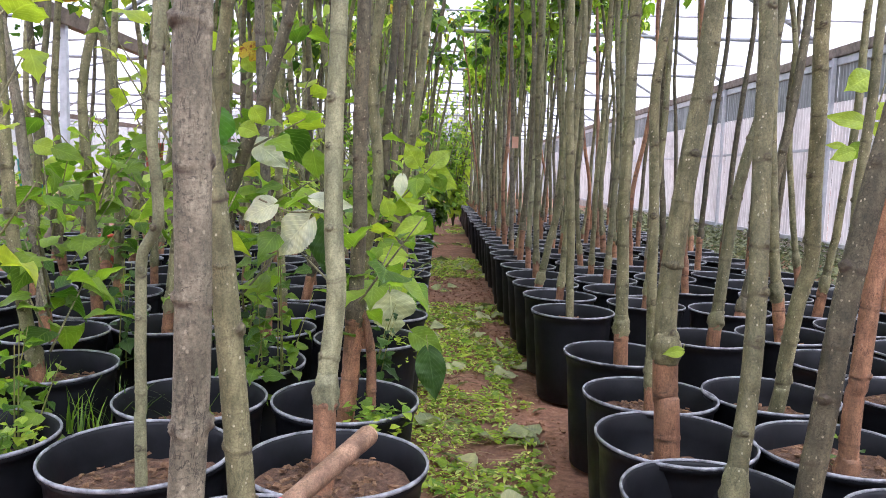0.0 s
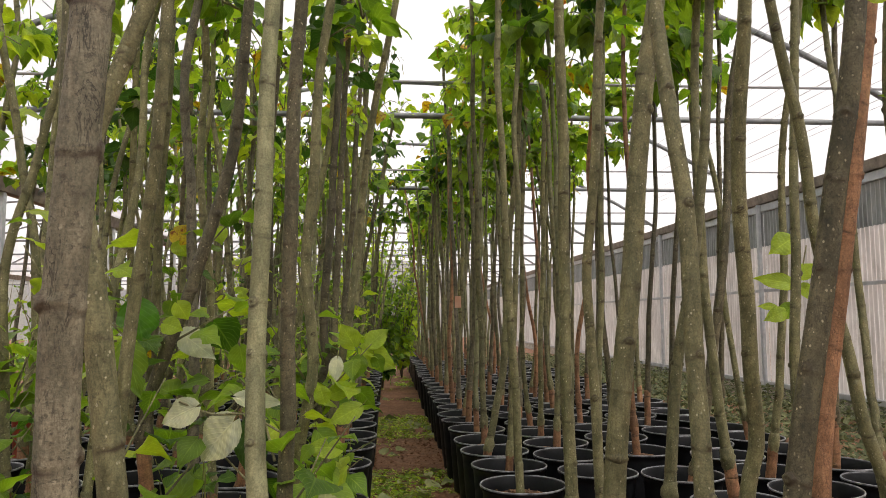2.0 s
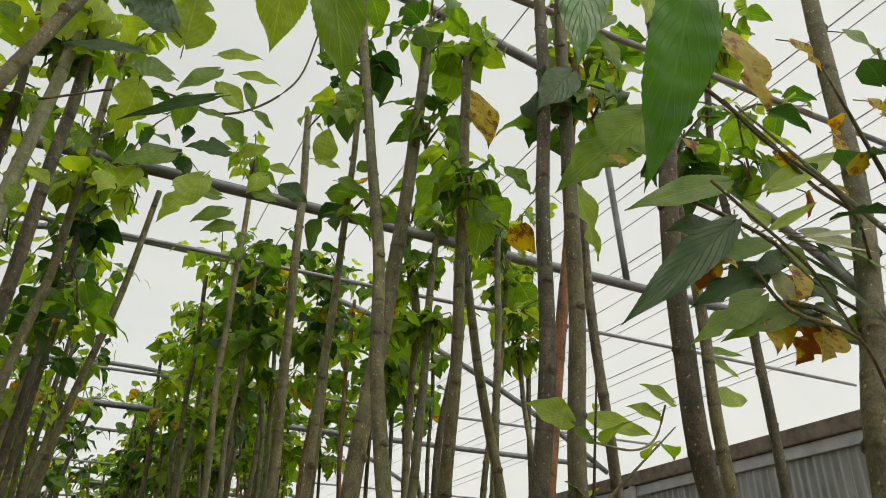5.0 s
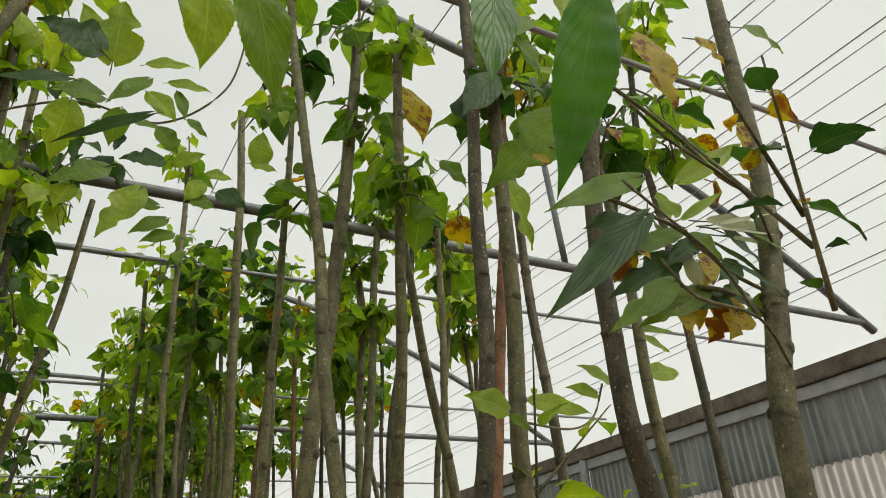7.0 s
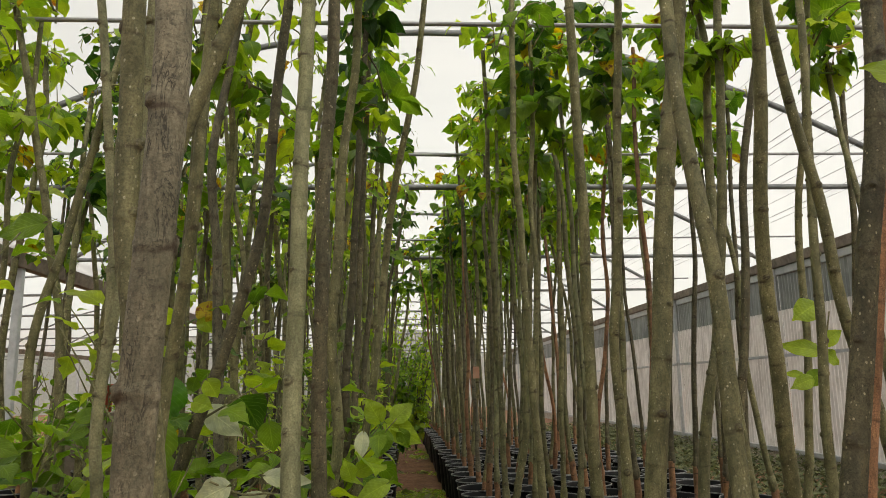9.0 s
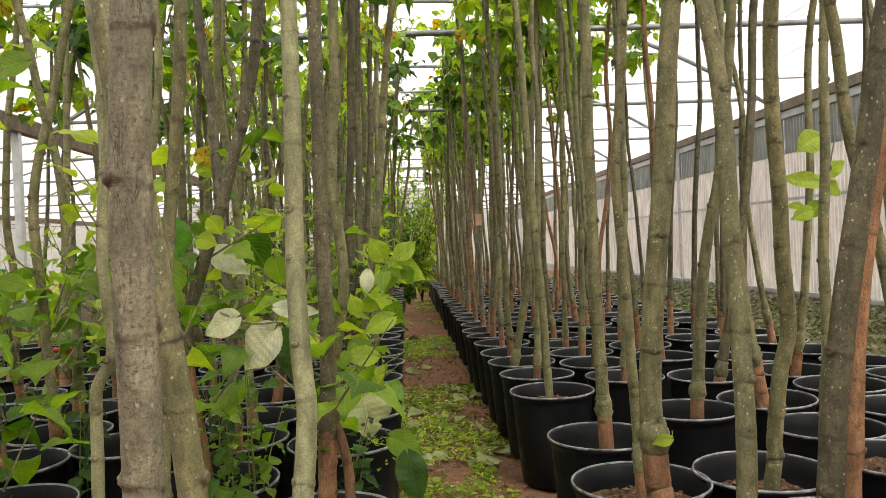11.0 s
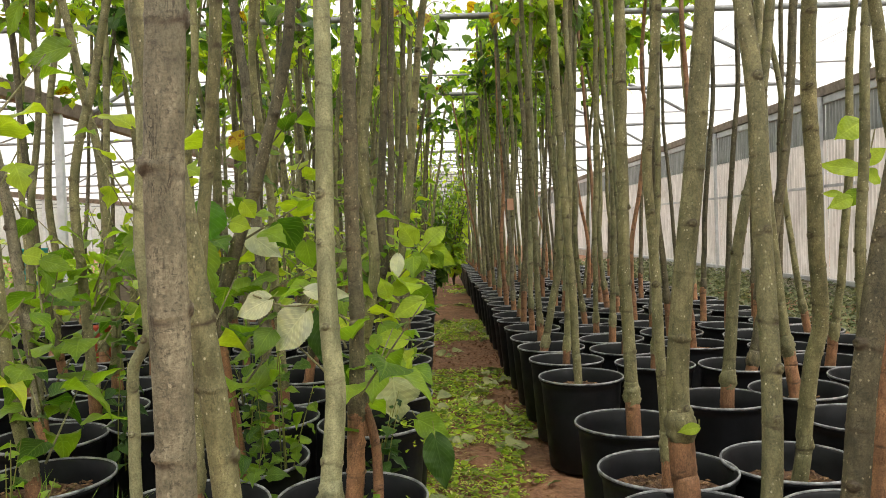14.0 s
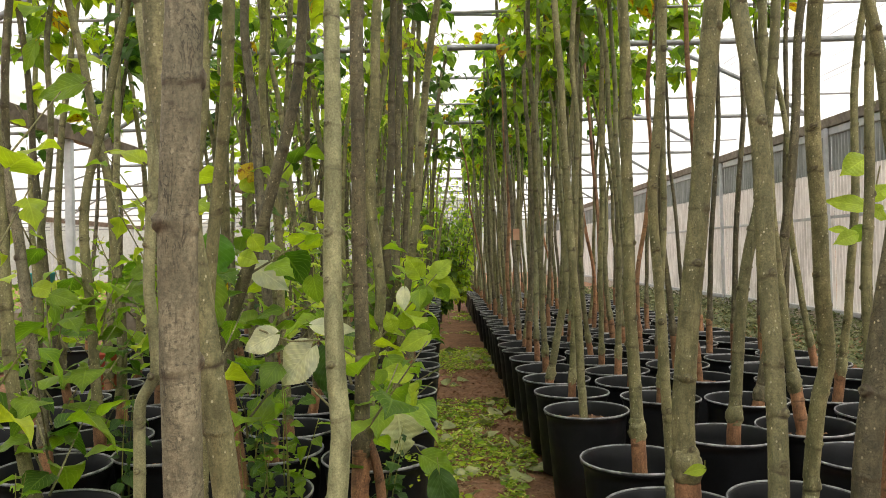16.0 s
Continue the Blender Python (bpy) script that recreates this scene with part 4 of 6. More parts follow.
potted_tree(1.5, 1.74, [(0.35, 1.54), (0.8, 1.535), (1.31, 1.521), (1.5, 1.493), (1.7, 1.5), (1.95, 1.514), (2.22, 1.536), (2.9, 1.56)], 0.0215, "dark", 0.0, ty=1.8, graft=0.5, seed=15, group=RIGHT, thin=(2, 5, 0.45, 0.11), label="young tree with stout dark stem in a black pot")
potted_tree(1.97, 2.2, [(0.35, 2.0), (0.8, 1.99), (1.35, 1.982), (1.7, 1.962), (1.98, 1.957), (2.4, 1.94)], 0.019, "olive", 0.0, graft=0.5, seed=16, group=RIGHT, thin=(2, 5, 0.45, 0.11), label=LR)
potted_tree(1.42, 1.35, [(0.35, 1.4), (0.9, 1.43), (1.39, 1.472), (1.59, 1.53), (1.83, 1.603), (2.07, 1.648), (2.23, 1.668), (2.7, 1.71)], 0.0205, "olive", 0.12, ty=1.44, graft=0.5, seed=17, leafy=False, group=RIGHT, label="slender young tree with yellowing leaves in a black pot")
potted_tree(1.99, 3.02, [(0.35, 2.005), (0.5, 2.05), (0.64, 2.05), (0.83, 1.993), (1.03, 1.957), (1.38, 1.878), (1.68, 1.842), (1.97, 1.792), (2.2, 1.755), (2.8, 1.68)], 0.02, "olive", 0.0, graft=0.48, seed=14, group=RIGHT, thin=(2, 5, 0.45, 0.11), label="young tree with a bowed base in a black pot")

# left of the aisle
potted_tree(0.36, 1.6, [(0.35, 0.344), (0.69, 0.357), (0.85, 0.362), (1.0, 0.366), (1.12, 0.369), (1.28, 0.375), (1.48, 0.379), (1.65, 0.366), (1.79, 0.352), (2.3, 0.325), (3.0, 0.3)], 0.0174, "grey", 0.0, ty=1.57, graft=0.3, pot=1.06, seed=21, nodes=0.1275, first=0.067, side=2.0, split=(0.1, 0.37, 3.4), group=LEFT, label="young tree with stout ringed grey stem, in a black pot", r_top=0.0155)
potted_tree(0.30, 1.98, [(0.35, 0.33), (0.55, 0.311), (0.72, 0.296), (0.9, 0.282), (1.1, 0.257), (1.32, 0.213), (1.45, 0.206), (1.6, 0.207), (2.2, 0.19), (2.9, 0.17)], 0.0205, "olive", 0.0, ty=1.95, graft=0.3, pot=1.06, seed=22, group=LEFT, label="forked young tree with olive stem in a black pot", stem2=[(1.3, 0.218), (1.42, 0.254), (1.54, 0.295), (1.67, 0.342), (1.8, 0.388), (1.93, 0.43), (2.3, 0.54), (2.8, 0.67), 0.0125])
potted_tree(0.02, 3.1, [(0.35, 0.01), (0.43, 0.003), (0.63, -0.023), (0.84, -0.038), (1.04, 0.016), (1.24, 0.087), (1.53, 0.168), (1.8, 0.206), (2.17, 0.232), (2.45, 0.252), (3.14, 0.229)], 0.019, "dark", 0.0, graft=0.8, pot=1.06, seed=23, group=LEFT, label="young tree with dark slanting stem, in a black pot", root_r=1.0)
potted_tree(0.4, 2.33, [(0.35, 0.377), (0.45, 0.377), (0.57, 0.377), (0.74, 0.389), (0.9, 0.378), (1.25, 0.372), (1.6, 0.372), (2.0, 0.37), (2.3, 0.384), (2.58, 0.395), (3.1, 0.4)], 0.021, "pale", 0.48, graft=0.55, pot=1.06, seed=24, group=LEFT, label="smooth pale-stemmed young tree in a black pot")
potted_tree(0.37, 2.75, [(0.35, 0.37), (0.51, 0.385), (0.65, 0.392), (0.9, 0.398), (1.3, 0.398), (1.69, 0.405), (2.0, 0.42), (2.45, 0.435), (2.75, 0.433), (3.2, 0.44)], 0.0195, "dark", 0.0, graft=0.64, pot=1.06, seed=25, thin=(7, 9, 0.6, 0.12), group=LEFT, stem2_bark="red", stem2=[(0.31, 0.43), (0.45, 0.437), (0.55, 0.434), (0.62, 0.422), (0.67, 0.403), 0.0155], label="dark-stemmed young tree on a double rootstock, in a black pot")
potted_tree(0.36, 3.47, [(0.36, 0.33), (0.67, 0.344), (0.96, 0.384), (1.31, 0.362), (1.6, 0.38), (1.99, 0.4), (2.31, 0.441), (2.65, 0.452), (3.2, 0.46)], 0.02, "olive", 0.0, graft=0.5, pot=1.06, seed=27, thin=(7, 9, 0.6, 0.12), group=LEFT, label=LR)
potted_tree(0.35, 4.3, [(0.36, 0.33), (0.78, 0.331), (0.94, 0.36), (1.11, 0.351), (1.63, 0.38), (2.3, 0.41), (3.13, 0.453)], 0.02, "dark", 0.0, graft=0.5, pot=1.06, seed=28, thin=(7, 9, 0.6, 0.12), group=LEFT, label=LR)
potted_tree(0.37, 4.68, [(0.36, 0.36), (1.0, 0.37), (1.95, 0.4), (2.4, 0.42), (2.8, 0.435), (3.2, 0.46)], 0.019, "dark", 0.0, graft=0.5, pot=1.06, seed=29, thin=(7, 9, 0.6, 0.12), group=LEFT, label=LR)
potted_tree(0.36, 8.0, [(0.36, 0.3), (0.8, 0.3), (1.29, 0.355), (1.44, 0.385), (2.1, 0.5), (2.75, 0.63), (3.0, 0.68)], 0.02, "dark", 0.0, graft=0.5, pot=1.06, seed=30, group=LEFT, label="leaning young tree with dark stem in a black pot")
potted_tree(0.0, 2.36, [(0.36, 0.002), (0.6, 0.0), (0.7, 0.004), (0.8, 0.007), (0.84, 0.013), (0.89, 0.04), (0.97, 0.038), (1.06, 0.03), (1.18, 0.038), (1.32, 0.055), (1.6, 0.08), (2.4, 0.11), (2.9, 0.13)], 0.0125, "pale", 0.0, graft=0.3, pot=1.06, seed=31, group=LEFT, label="slender crooked pale-stemmed young tree in a black pot", stem2=[(1.17, 0.038), (1.32, 0.042), (1.61, 0.024), (2.2, -0.05), (2.6, -0.1), 0.01], r_top=0.008)
potted_tree(-0.5, 2.98, [(0.36, -0.53), (0.45, -0.545), (0.67, -0.583), (0.98, -0.606), (1.31, -0.625), (2.0, -0.65), (2.9, -0.68)], 0.019, "olive", 0.0, graft=0.46, pot=1.06, seed=32, group=LEFT, label=LR)
potted_tree(-0.72, 3.42, [(0.36, -0.73), (0.44, -0.74), (0.75, -0.765), (1.07, -0.81), (1.29, -0.835), (2.0, -0.95), (2.8, -1.05)], 0.019, "grey", 0.0, graft=0.5, pot=1.06, seed=33, group=LEFT, label=LR)
potted_tree(-0.74, 3.84, [(0.36, -0.75), (0.46, -0.756), (0.77, -0.772), (0.99, -0.789), (1.25, -0.795), (1.47, -0.768), (1.69, -0.708), (1.91, -0.66), (2.13, -0.611), (2.9, -0.45)], 0.02, "olive", 0.0, graft=0.5, pot=1.06, seed=34, group=LEFT, label=LR)
potted_tree(-0.84, 4.26, [(0.36, -0.845), (0.46, -0.847), (0.76, -0.841), (1.14, -0.858), (1.47, -0.889), (1.78, -0.946), (2.03, -0.992), (2.29, -1.05), (2.9, -1.18)], 0.022, "olive", 0.0, graft=0.5, pot=1.06, seed=35, group=LEFT, label=LR)


# ---- the rows behind: a few trees built once, then copied ----
def model_tree(seed, pot, bark, low, side):
    rnd = random.Random(seed)
    h = rnd.uniform(2.95, 3.4) if not low else rnd.uniform(2.8, 3.3)
    x, path = 0.0, [(0.33, 0.0)]
    lean = rnd.uniform(-0.055, 0.055) if not low else rnd.uniform(-0.075, 0.075)
    for k in range(1, 7):
        x += lean + rnd.uniform(-0.055, 0.055)
        path.append((0.33 + (h - 0.33) * k / 6, x))
    t = potted_tree(0, 0, path, rnd.uniform(0.0165, 0.0235), bark, rnd.uniform(-0.2, 0.2), graft=rnd.uniform(0.46, 0.62), pot=pot, seed=seed, leafy=False, group=side, label=LR, detail=0.013)
    crown(t, (x, 0, h - 0.05), seed, shoots=(7, 0, 6, 4)[low], n=6 if low == 3 else 8, length=0.6, size=0.13, material=LEAF if low == 2 else LEAF_BRIGHT if low and seed % 2 else None, below=(0.48, 0, 0.8, 0.6)[low], catkins=2 if seed % 3 == 0 else 0)
    if low:
        low_growth(t, seed, low, 0.42, 1.0 + 0.25 * (seed % 4), 5, 0.1, (LEAF, LEAF_BRIGHT, LEAF, LEAF_DARK)[seed % 4])
    return t


MODELS_R = [model_tree(100 + i, 1.0, b, 0, RIGHT) for i, b in enumerate(("olive", "olive", "pale", "dark", "olive", "grey", "red", "olive", "olive"))]
MODELS_X = [model_tree(150 + i, 1.0, b, 0, RIGHT) for i, b in enumerate(("dark", "olive"))]
MODELS_Y = [model_tree(170 + i, 1.06, b, 2, LEFT) for i, b in enumerate(("grey", "olive", "dark"))]
MODELS_L = [model_tree(200 + i, 1.06, b, 3, LEFT) for i, b in enumerate(("olive", "dark", "olive", "pale", "olive", "olive", "grey", "olive"))]


def rows(models, columns, step, far, seed, taken, side_jitter=0.02):
    rnd = random.Random(seed)
    used = 0
    for x, y0 in columns:
        y = y0
        while y < far:
            yy, xx = y + rnd.uniform(-0.03, 0.03), x + rnd.uniform(-side_jitter, side_jitter)
            if all((xx - a) ** 2 + (yy - b) ** 2 > 0.36**2 for a, b in taken):
                m = models[rnd.randrange(len(models))]
                place = pose(xx, yy, 0, rnd.uniform(-0.9, 0.9), rnd.uniform(-0.9, 0.9), rnd.uniform(0, 360))
                if used < len(models):
                    m = models[used]
                    m.matrix_basis = place
                else:
                    copy_thing(m, place)
                used += 1
            y += step


HAND = [(o.location.x, o.location.y) for o in scene.objects if o.name.startswith("potted_tree") and not o.parent and (abs(o.location.x) + abs(o.location.y)) > 0.01]
def bare_pot(seed):
    t = tagged(empty("plant_pot", 0, 0), "black nursery pot holding only soil", "plant pot", "empty pots right of the aisle")
    add_pot(t, 1.0, seed)
    return t


BARE = [bare_pot(400 + i) for i in range(3)]
rows(MODELS_R, [(1.22, 4.68), (1.61, 2.05), (2.02, 2.2)], 0.41, 17.5, 5, HAND + [(1.22, 3.85)])
rows([MODELS_X[0], BARE[0], BARE[1], MODELS_X[1], BARE[2]], [(2.43, 2.4), (2.84, 4.2)], 0.41, 15, 15, HAND + [(2.43, 2.9)])
rows(MODELS_L, [(0.37, 3.12), (-0.02, 2.72), (-0.42, 2.4), (-0.84, 2.6), (-1.26, 2.2)], 0.41, 13.2, 6, HAND)
rows(MODELS_Y, [(-1.72, 4.6), (-2.3, 6.2)], 0.75, 11.0, 7, HAND)


# ---- small pieces ----
def strewn(x, y):
    """How thickly the trimmings lie; bare earth shows where it is below nought."""
    if y < 3.6:
        thick = -0.04 - 1.6 * max(0.0, x - 0.8)
    elif y < 6.6:
        thick = 0.2 - (3.5 * max(0.0, x - 0.88) if y < 4.7 else 0.0)
    elif 8.1 < y < 9.6:
        thick = 0.3
    else:
        thick = -0.1 if y > 13 else -0.42
    return thick + 0.7 * noise.noise((x * 2.4, y * 1.7, 4.0)) + 0.4 * noise.noise((x * 7, y * 7, 1.0))


def clippings():
    """Cut leaves and weed trimmings strewn in patches along the aisle."""
    rnd = random.Random(8)
    for mi, (m, count, lab) in enumerate(((LEAF_CUT, 11000, "yellow-green leaf clippings strewn over the path"), (LEAF_BRIGHT, 4500, "fresh green weeds and trimmings on the path"), (LEAF_DRY, 120, "wilting grey-green leaves lying on the path"))):
        items = []
        while len(items) < count:
            y = 1.5 + 14 * rnd.random() ** 1.5
            x = rnd.uniform(0.5, 1.08)
            if strewn(x, y) < (0.0, 0.05, -0.1)[mi]:
                continue
            heap = 0.035 * min(1, max(0, strewn(x, y)))
            size = rnd.choice((0.008, 0.011, 0.015, 0.02, 0.034)) if mi == 0 else rnd.choice((0.01, 0.014, 0.02, 0.028, 0.045)) if mi == 1 else rnd.uniform(0.06, 0.15)
            items.append((np.array([x, y, rnd.uniform(-0.003, 0.012 + heap)]), rnd.uniform(0, 6.3), rnd.uniform(-0.35, 0.5), rnd.uniform(-0.6, 0.6), size, SCRAP if mi == 0 else SMALL_BLADE if mi == 1 else BLADES[rnd.randrange(4)]))
        tagged(put("clippings", leaves("clippings", items, m)), lab, "leaf litter", kind="stuff")


clippings()


def straw():
    """Dry stalks and pulled roots lying between the pots."""
    rnd = random.Random(44)
    pieces = []
    for _ in range(170):
        x, y, a = rnd.triangular(0.52, 1.05, 0.66), rnd.uniform(2.0, 4.6), rnd.uniform(0, 6.3)
        size = rnd.uniform(0.04, 0.17)
        d, e = np.array([math.cos(a), math.sin(a), 0]), np.array([-math.sin(a), math.cos(a), 0])
        c = np.array([x, y, rnd.uniform(0.004, 0.02)])
        p = smooth_path([c - d * size / 2, c + e * rnd.uniform(-0.2, 0.2) * size + (0, 0, rnd.uniform(0, 0.015)), c + d * size / 2], 0.03)
        pieces.append(tube(p, np.linspace(0.0017, 0.0009, len(p)), 5))
    tagged(put("straw", mesh_of("straw", *join(pieces), WOOD_CUT)), "dry straw-coloured stalks scattered over the trodden path", "straw", kind="stuff")


straw()


def crumbs():
    """Clods and grit of dry earth lying loose on the path."""
    rnd = random.Random(61)
    pieces = []
    for _ in range(3200):
        x, y = rnd.uniform(0.5, 1.12), 1.6 + 7 * rnd.random() ** 1.5
        s = rnd.choice((0.0015, 0.002, 0.0025, 0.003, 0.004, 0.0065))
        m = np.array(Euler((rnd.uniform(-0.5, 0.5), rnd.uniform(-0.5, 0.5), rnd.uniform(0, 6))).to_matrix())
        c = np.array([(i, j, k) for i in (-1, 1) for j in (-1, 1) for k in (-1, 1)], float) * (s * rnd.uniform(1, 2), s, s * rnd.uniform(0.4, 0.8))
        c *= 1 + 0.35 * np.array([[rnd.uniform(-1, 1)] for _ in range(8)])
        pieces.append((c @ m.T + (x, y, 0.002), [[0, 1, 3, 2], [4, 6, 7, 5], [0, 4, 5, 1], [2, 3, 7, 6], [0, 2, 6, 4], [1, 5, 7, 3]]))
    tagged(put("earth_crumbs", mesh_of("earth_crumbs", *join(pieces), EARTH, False)), "loose red-brown crumbs of earth on the path", "earth crumbs", kind="stuff")


crumbs()


def bed_plants():
    rnd = random.Random(18)
    items = []
    for _ in range(24000):
        x, y = rnd.uniform(3.2, 5.65), 4 + 16 * rnd.random()
        h = 0.22 + 0.1 * noise.noise((x * 2, y * 2, 7.0))
        items.append((np.array([x, y, rnd.uniform(0.02, max(0.05, h))]), rnd.uniform(0, 6.3), rnd.uniform(-0.3, 1.0), rnd.uniform(-0.6, 0.6), rnd.uniform(0.03, 0.07), SMALL_BLADE))
    tagged(put("bed_plants", leaves("bed_plants", items, LEAF_SEED)), "low dark green seedlings crowded in front of the wall", "seedlings", kind="stuff")


bed_plants()


def left_undergrowth():
    rnd = random.Random(28)
    items = []
    for _ in range(7000):
        x, y = -2.4 - 9 * rnd.random() ** 1.4, 3 + 22 * rnd.random()
        h = 0.62 + 0.4 * noise.noise((x * 0.8, y * 0.8, 2.0))
        items.append((np.array([x, y, rnd.uniform(0.05, max(0.2, h))]), rnd.uniform(0, 6.3), rnd.uniform(-0.8, 0.5), rnd.uniform(-0.6, 0.6), rnd.uniform(0.07, 0.16), SMALL_BLADE))
    tagged(put("seedling_bed", leaves("seedling_bed", items, LEAF)), "dense green nursery stock in the next bay", "plants", kind="stuff")


left_undergrowth()


def shrub(x, y, h, w, seed):
    rnd = random.Random(seed)
    s = tagged(empty("shrub", x, y), "leafy green shrub at the end of the aisle", "shrub", "shrubs at the aisle end")
    tw, it = [], []
    for k in range(16):
        a = rnd.uniform(0, 6.3)
        o, z = w * rnd.uniform(0.2, 1), h * rnd.uniform(0.6, 1)
        p = [np.zeros(3), np.array([math.cos(a) * o * 0.3, math.sin(a) * o * 0.3, z * 0.5]), np.array([math.cos(a) * o, math.sin(a) * o, z])]
        sp = smooth_path(p, 0.2)
        tw.append(tube(sp, np.linspace(0.014, 0.004, len(sp)), 5))
        it += shoot_leaves(rnd, p, 50, 0.13, 1.8)
    put("branchwork", mesh_of("branchwork", *join(tw), BARK_GREY), s)["kind"] = "stuff"
    put("foliage", leaves("foliage", it, LEAF_BRIGHT if seed % 4 else LEAF), s)["kind"] = "stuff"


for i, (x, y, h, w) in enumerate(((0.55, 13.2, 2.0, 0.7), (0.2, 14.2, 2.3, 0.9), (0.9, 15.4, 2.2, 0.8), (-0.6, 14.6, 2.1, 0.9), (0.3, 17, 2.6, 1.1), (1.2, 19, 2.3, 1.0), (-1.8, 15.4, 2.0, 1.1), (-0.2, 20, 2.6, 1.2))):
    shrub(x, y, h * 1.2, w, 300 + i)


# ---- single leaves near the path ----
def leaf(seed, base, tip, width, material, kind):
    """One large leaf of a tree, from its stalk to its tip, width as a share of its length."""
    t = TREES[seed]
    a = np.array(tip) - np.array(base)
    size = np.linalg.norm(a)
    a = a / size
    n = np.array([0.15 * math.sin(seed + base[0] * 40), -1.0, 0.35])
    n = n - (n @ a) * a
    n /= np.linalg.norm(n)
    x = np.cross(a, n)
    v, f, uv = FINE[kind]
    w = 1.2 * width / (2 * v[:, 0].max())
    me = mesh_of("leaf", (np.outer(v[:, 0] * w, x) + np.outer(v[:, 1], a) + np.outer(v[:, 2] * w * 0.8, n)) * size, f.tolist(), material, True, uv)
    ob = put("leaf", me, t)
    ob.location = Vector(base) - t.location
    stalk = pipe_mesh("stalk", [(0, 0, 0), tuple(-a * size * 0.12 + (0, 0.008, 0.003)), tuple(-a * size * 0.22 + (0, 0.02, 0.01))], 0.0011, CATKIN, 5, 0.02)
    put("stalk", stalk, ob)


leaf(4, (1.093, 1.300, 1.827), (1.045, 1.355, 1.583), 0.25, LEAF_DEEP, "long")
leaf(2, (1.016, 1.380, 1.880), (0.969, 1.337, 1.691), 0.24, LEAF_DEEP, "long")
leaf(22, (0.795, 1.600, 1.990), (0.846, 1.636, 1.834), 0.40, LEAF, "plain")
leaf(22, (0.761, 1.750, 2.125), (0.770, 1.781, 1.984), 0.49, LEAF_BRIGHT, "plain")
leaf(22, (0.735, 1.800, 2.150), (0.760, 1.772, 2.025), 0.29, LEAF, "plain")
leaf(17, (1.302, 1.520, 1.701), (1.197, 1.495, 1.661), 0.28, LEAF_DARK, "plain")
leaf(17, (1.418, 1.520, 2.065), (1.422, 1.482, 1.892), 0.35, LEAF_YELLOW, "lobed")
leaf(17, (1.561, 1.520, 2.120), (1.608, 1.505, 2.072), 0.65, LEAF_YELLOW, "lobed")
leaf(17, (1.290, 1.520, 1.655), (1.266, 1.532, 1.606), 0.55, LEAF_YELLOW, "plain")
leaf(17, (1.387, 1.520, 1.728), (1.389, 1.532, 1.782), 0.71, LEAF_BRIGHT, "plain")
leaf(17, (1.432, 1.520, 1.799), (1.563, 1.485, 1.888), 0.20, LEAF_BRIGHT, "plain")
leaf(17, (1.502, 1.520, 1.807), (1.504, 1.529, 1.768), 0.48, LEAF_YELLOW, "plain")
leaf(17, (1.415, 1.520, 1.730), (1.495, 1.499, 1.785), 0.14, LEAF_BRIGHT, "plain")
leaf(17, (1.423, 1.520, 1.699), (1.468, 1.507, 1.660), 0.63, LEAF, "plain")
leaf(17, (1.436, 1.520, 1.656), (1.406, 1.509, 1.613), 0.54, LEAF_YELLOW, "plain")
leaf(17, (1.386, 1.520, 1.598), (1.383, 1.509, 1.547), 0.66, LEAF_YELLOW, "plain")
leaf(17, (1.457, 1.520, 1.597), (1.422, 1.535, 1.541), 0.69, LEAF_YELLOW, "lobed")
leaf(17, (1.478, 1.520, 1.735), (1.693, 1.569, 1.796), 0.12, LEAF_DRY, "plain")
leaf(17, (1.500, 1.520, 1.716), (1.626, 1.548, 1.692), 0.33, LEAF_DARK, "lobed")
leaf(17, (1.465, 1.520, 1.622), (1.549, 1.539, 1.633), 0.24, LEAF, "plain")
leaf(17, (1.720, 1.520, 2.208), (1.799, 1.501, 2.171), 0.63, LEAF, "plain")
leaf(17, (1.451, 1.520, 1.607), (1.370, 1.502, 1.603), 0.34, LEAF, "plain")
leaf(17, (1.500, 1.520, 1.667), (1.436, 1.504, 1.628), 0.41, LEAF_DARK, "plain")
leaf(17, (1.509, 1.520, 1.595), (1.589, 1.500, 1.635), 0.33, LEAF, "plain")
leaf(17, (1.618, 1.520, 1.949), (1.577, 1.503, 1.883), 0.44, LEAF_YELLOW, "plain")
leaf(17, (1.723, 1.520, 2.055), (1.762, 1.509, 2.027), 0.87, LEAF_YELLOW, "plain")
leaf(17, (1.325, 1.520, 1.652), (1.307, 1.513, 1.679), 0.47, LEAF_YELLOW, "plain")
leaf(17, (1.362, 1.520, 1.684), (1.338, 1.512, 1.711), 0.52, LEAF, "plain")
leaf(17, (1.569, 1.520, 1.839), (1.598, 1.513, 1.826), 0.41, LEAF_YELLOW, "plain")
leaf(17, (1.293, 1.490, 1.684), (1.082, 1.460, 1.503), 0.14, LEAF_DARK, "plain")
leaf(17, (1.310, 1.502, 1.760), (1.115, 1.472, 1.653), 0.15, LEAF, "plain")
leaf(17, (1.386, 1.514, 1.697), (1.207, 1.484, 1.605), 0.12, LEAF, "plain")
leaf(17, (1.379, 1.526, 1.660), (1.216, 1.496, 1.566), 0.21, LEAF_DARK, "lobed")
leaf(17, (1.322, 1.490, 1.596), (1.172, 1.460, 1.501), 0.18, LEAF, "lobed")
leaf(17, (1.393, 1.502, 1.601), (1.227, 1.472, 1.519), 0.17, LEAF, "lobed")
leaf(17, (1.447, 1.514, 1.603), (1.292, 1.484, 1.568), 0.21, LEAF_DARK, "plain")
leaf(17, (1.407, 1.526, 1.665), (1.380, 1.496, 1.596), 0.36, LEAF_DRY, "plain")
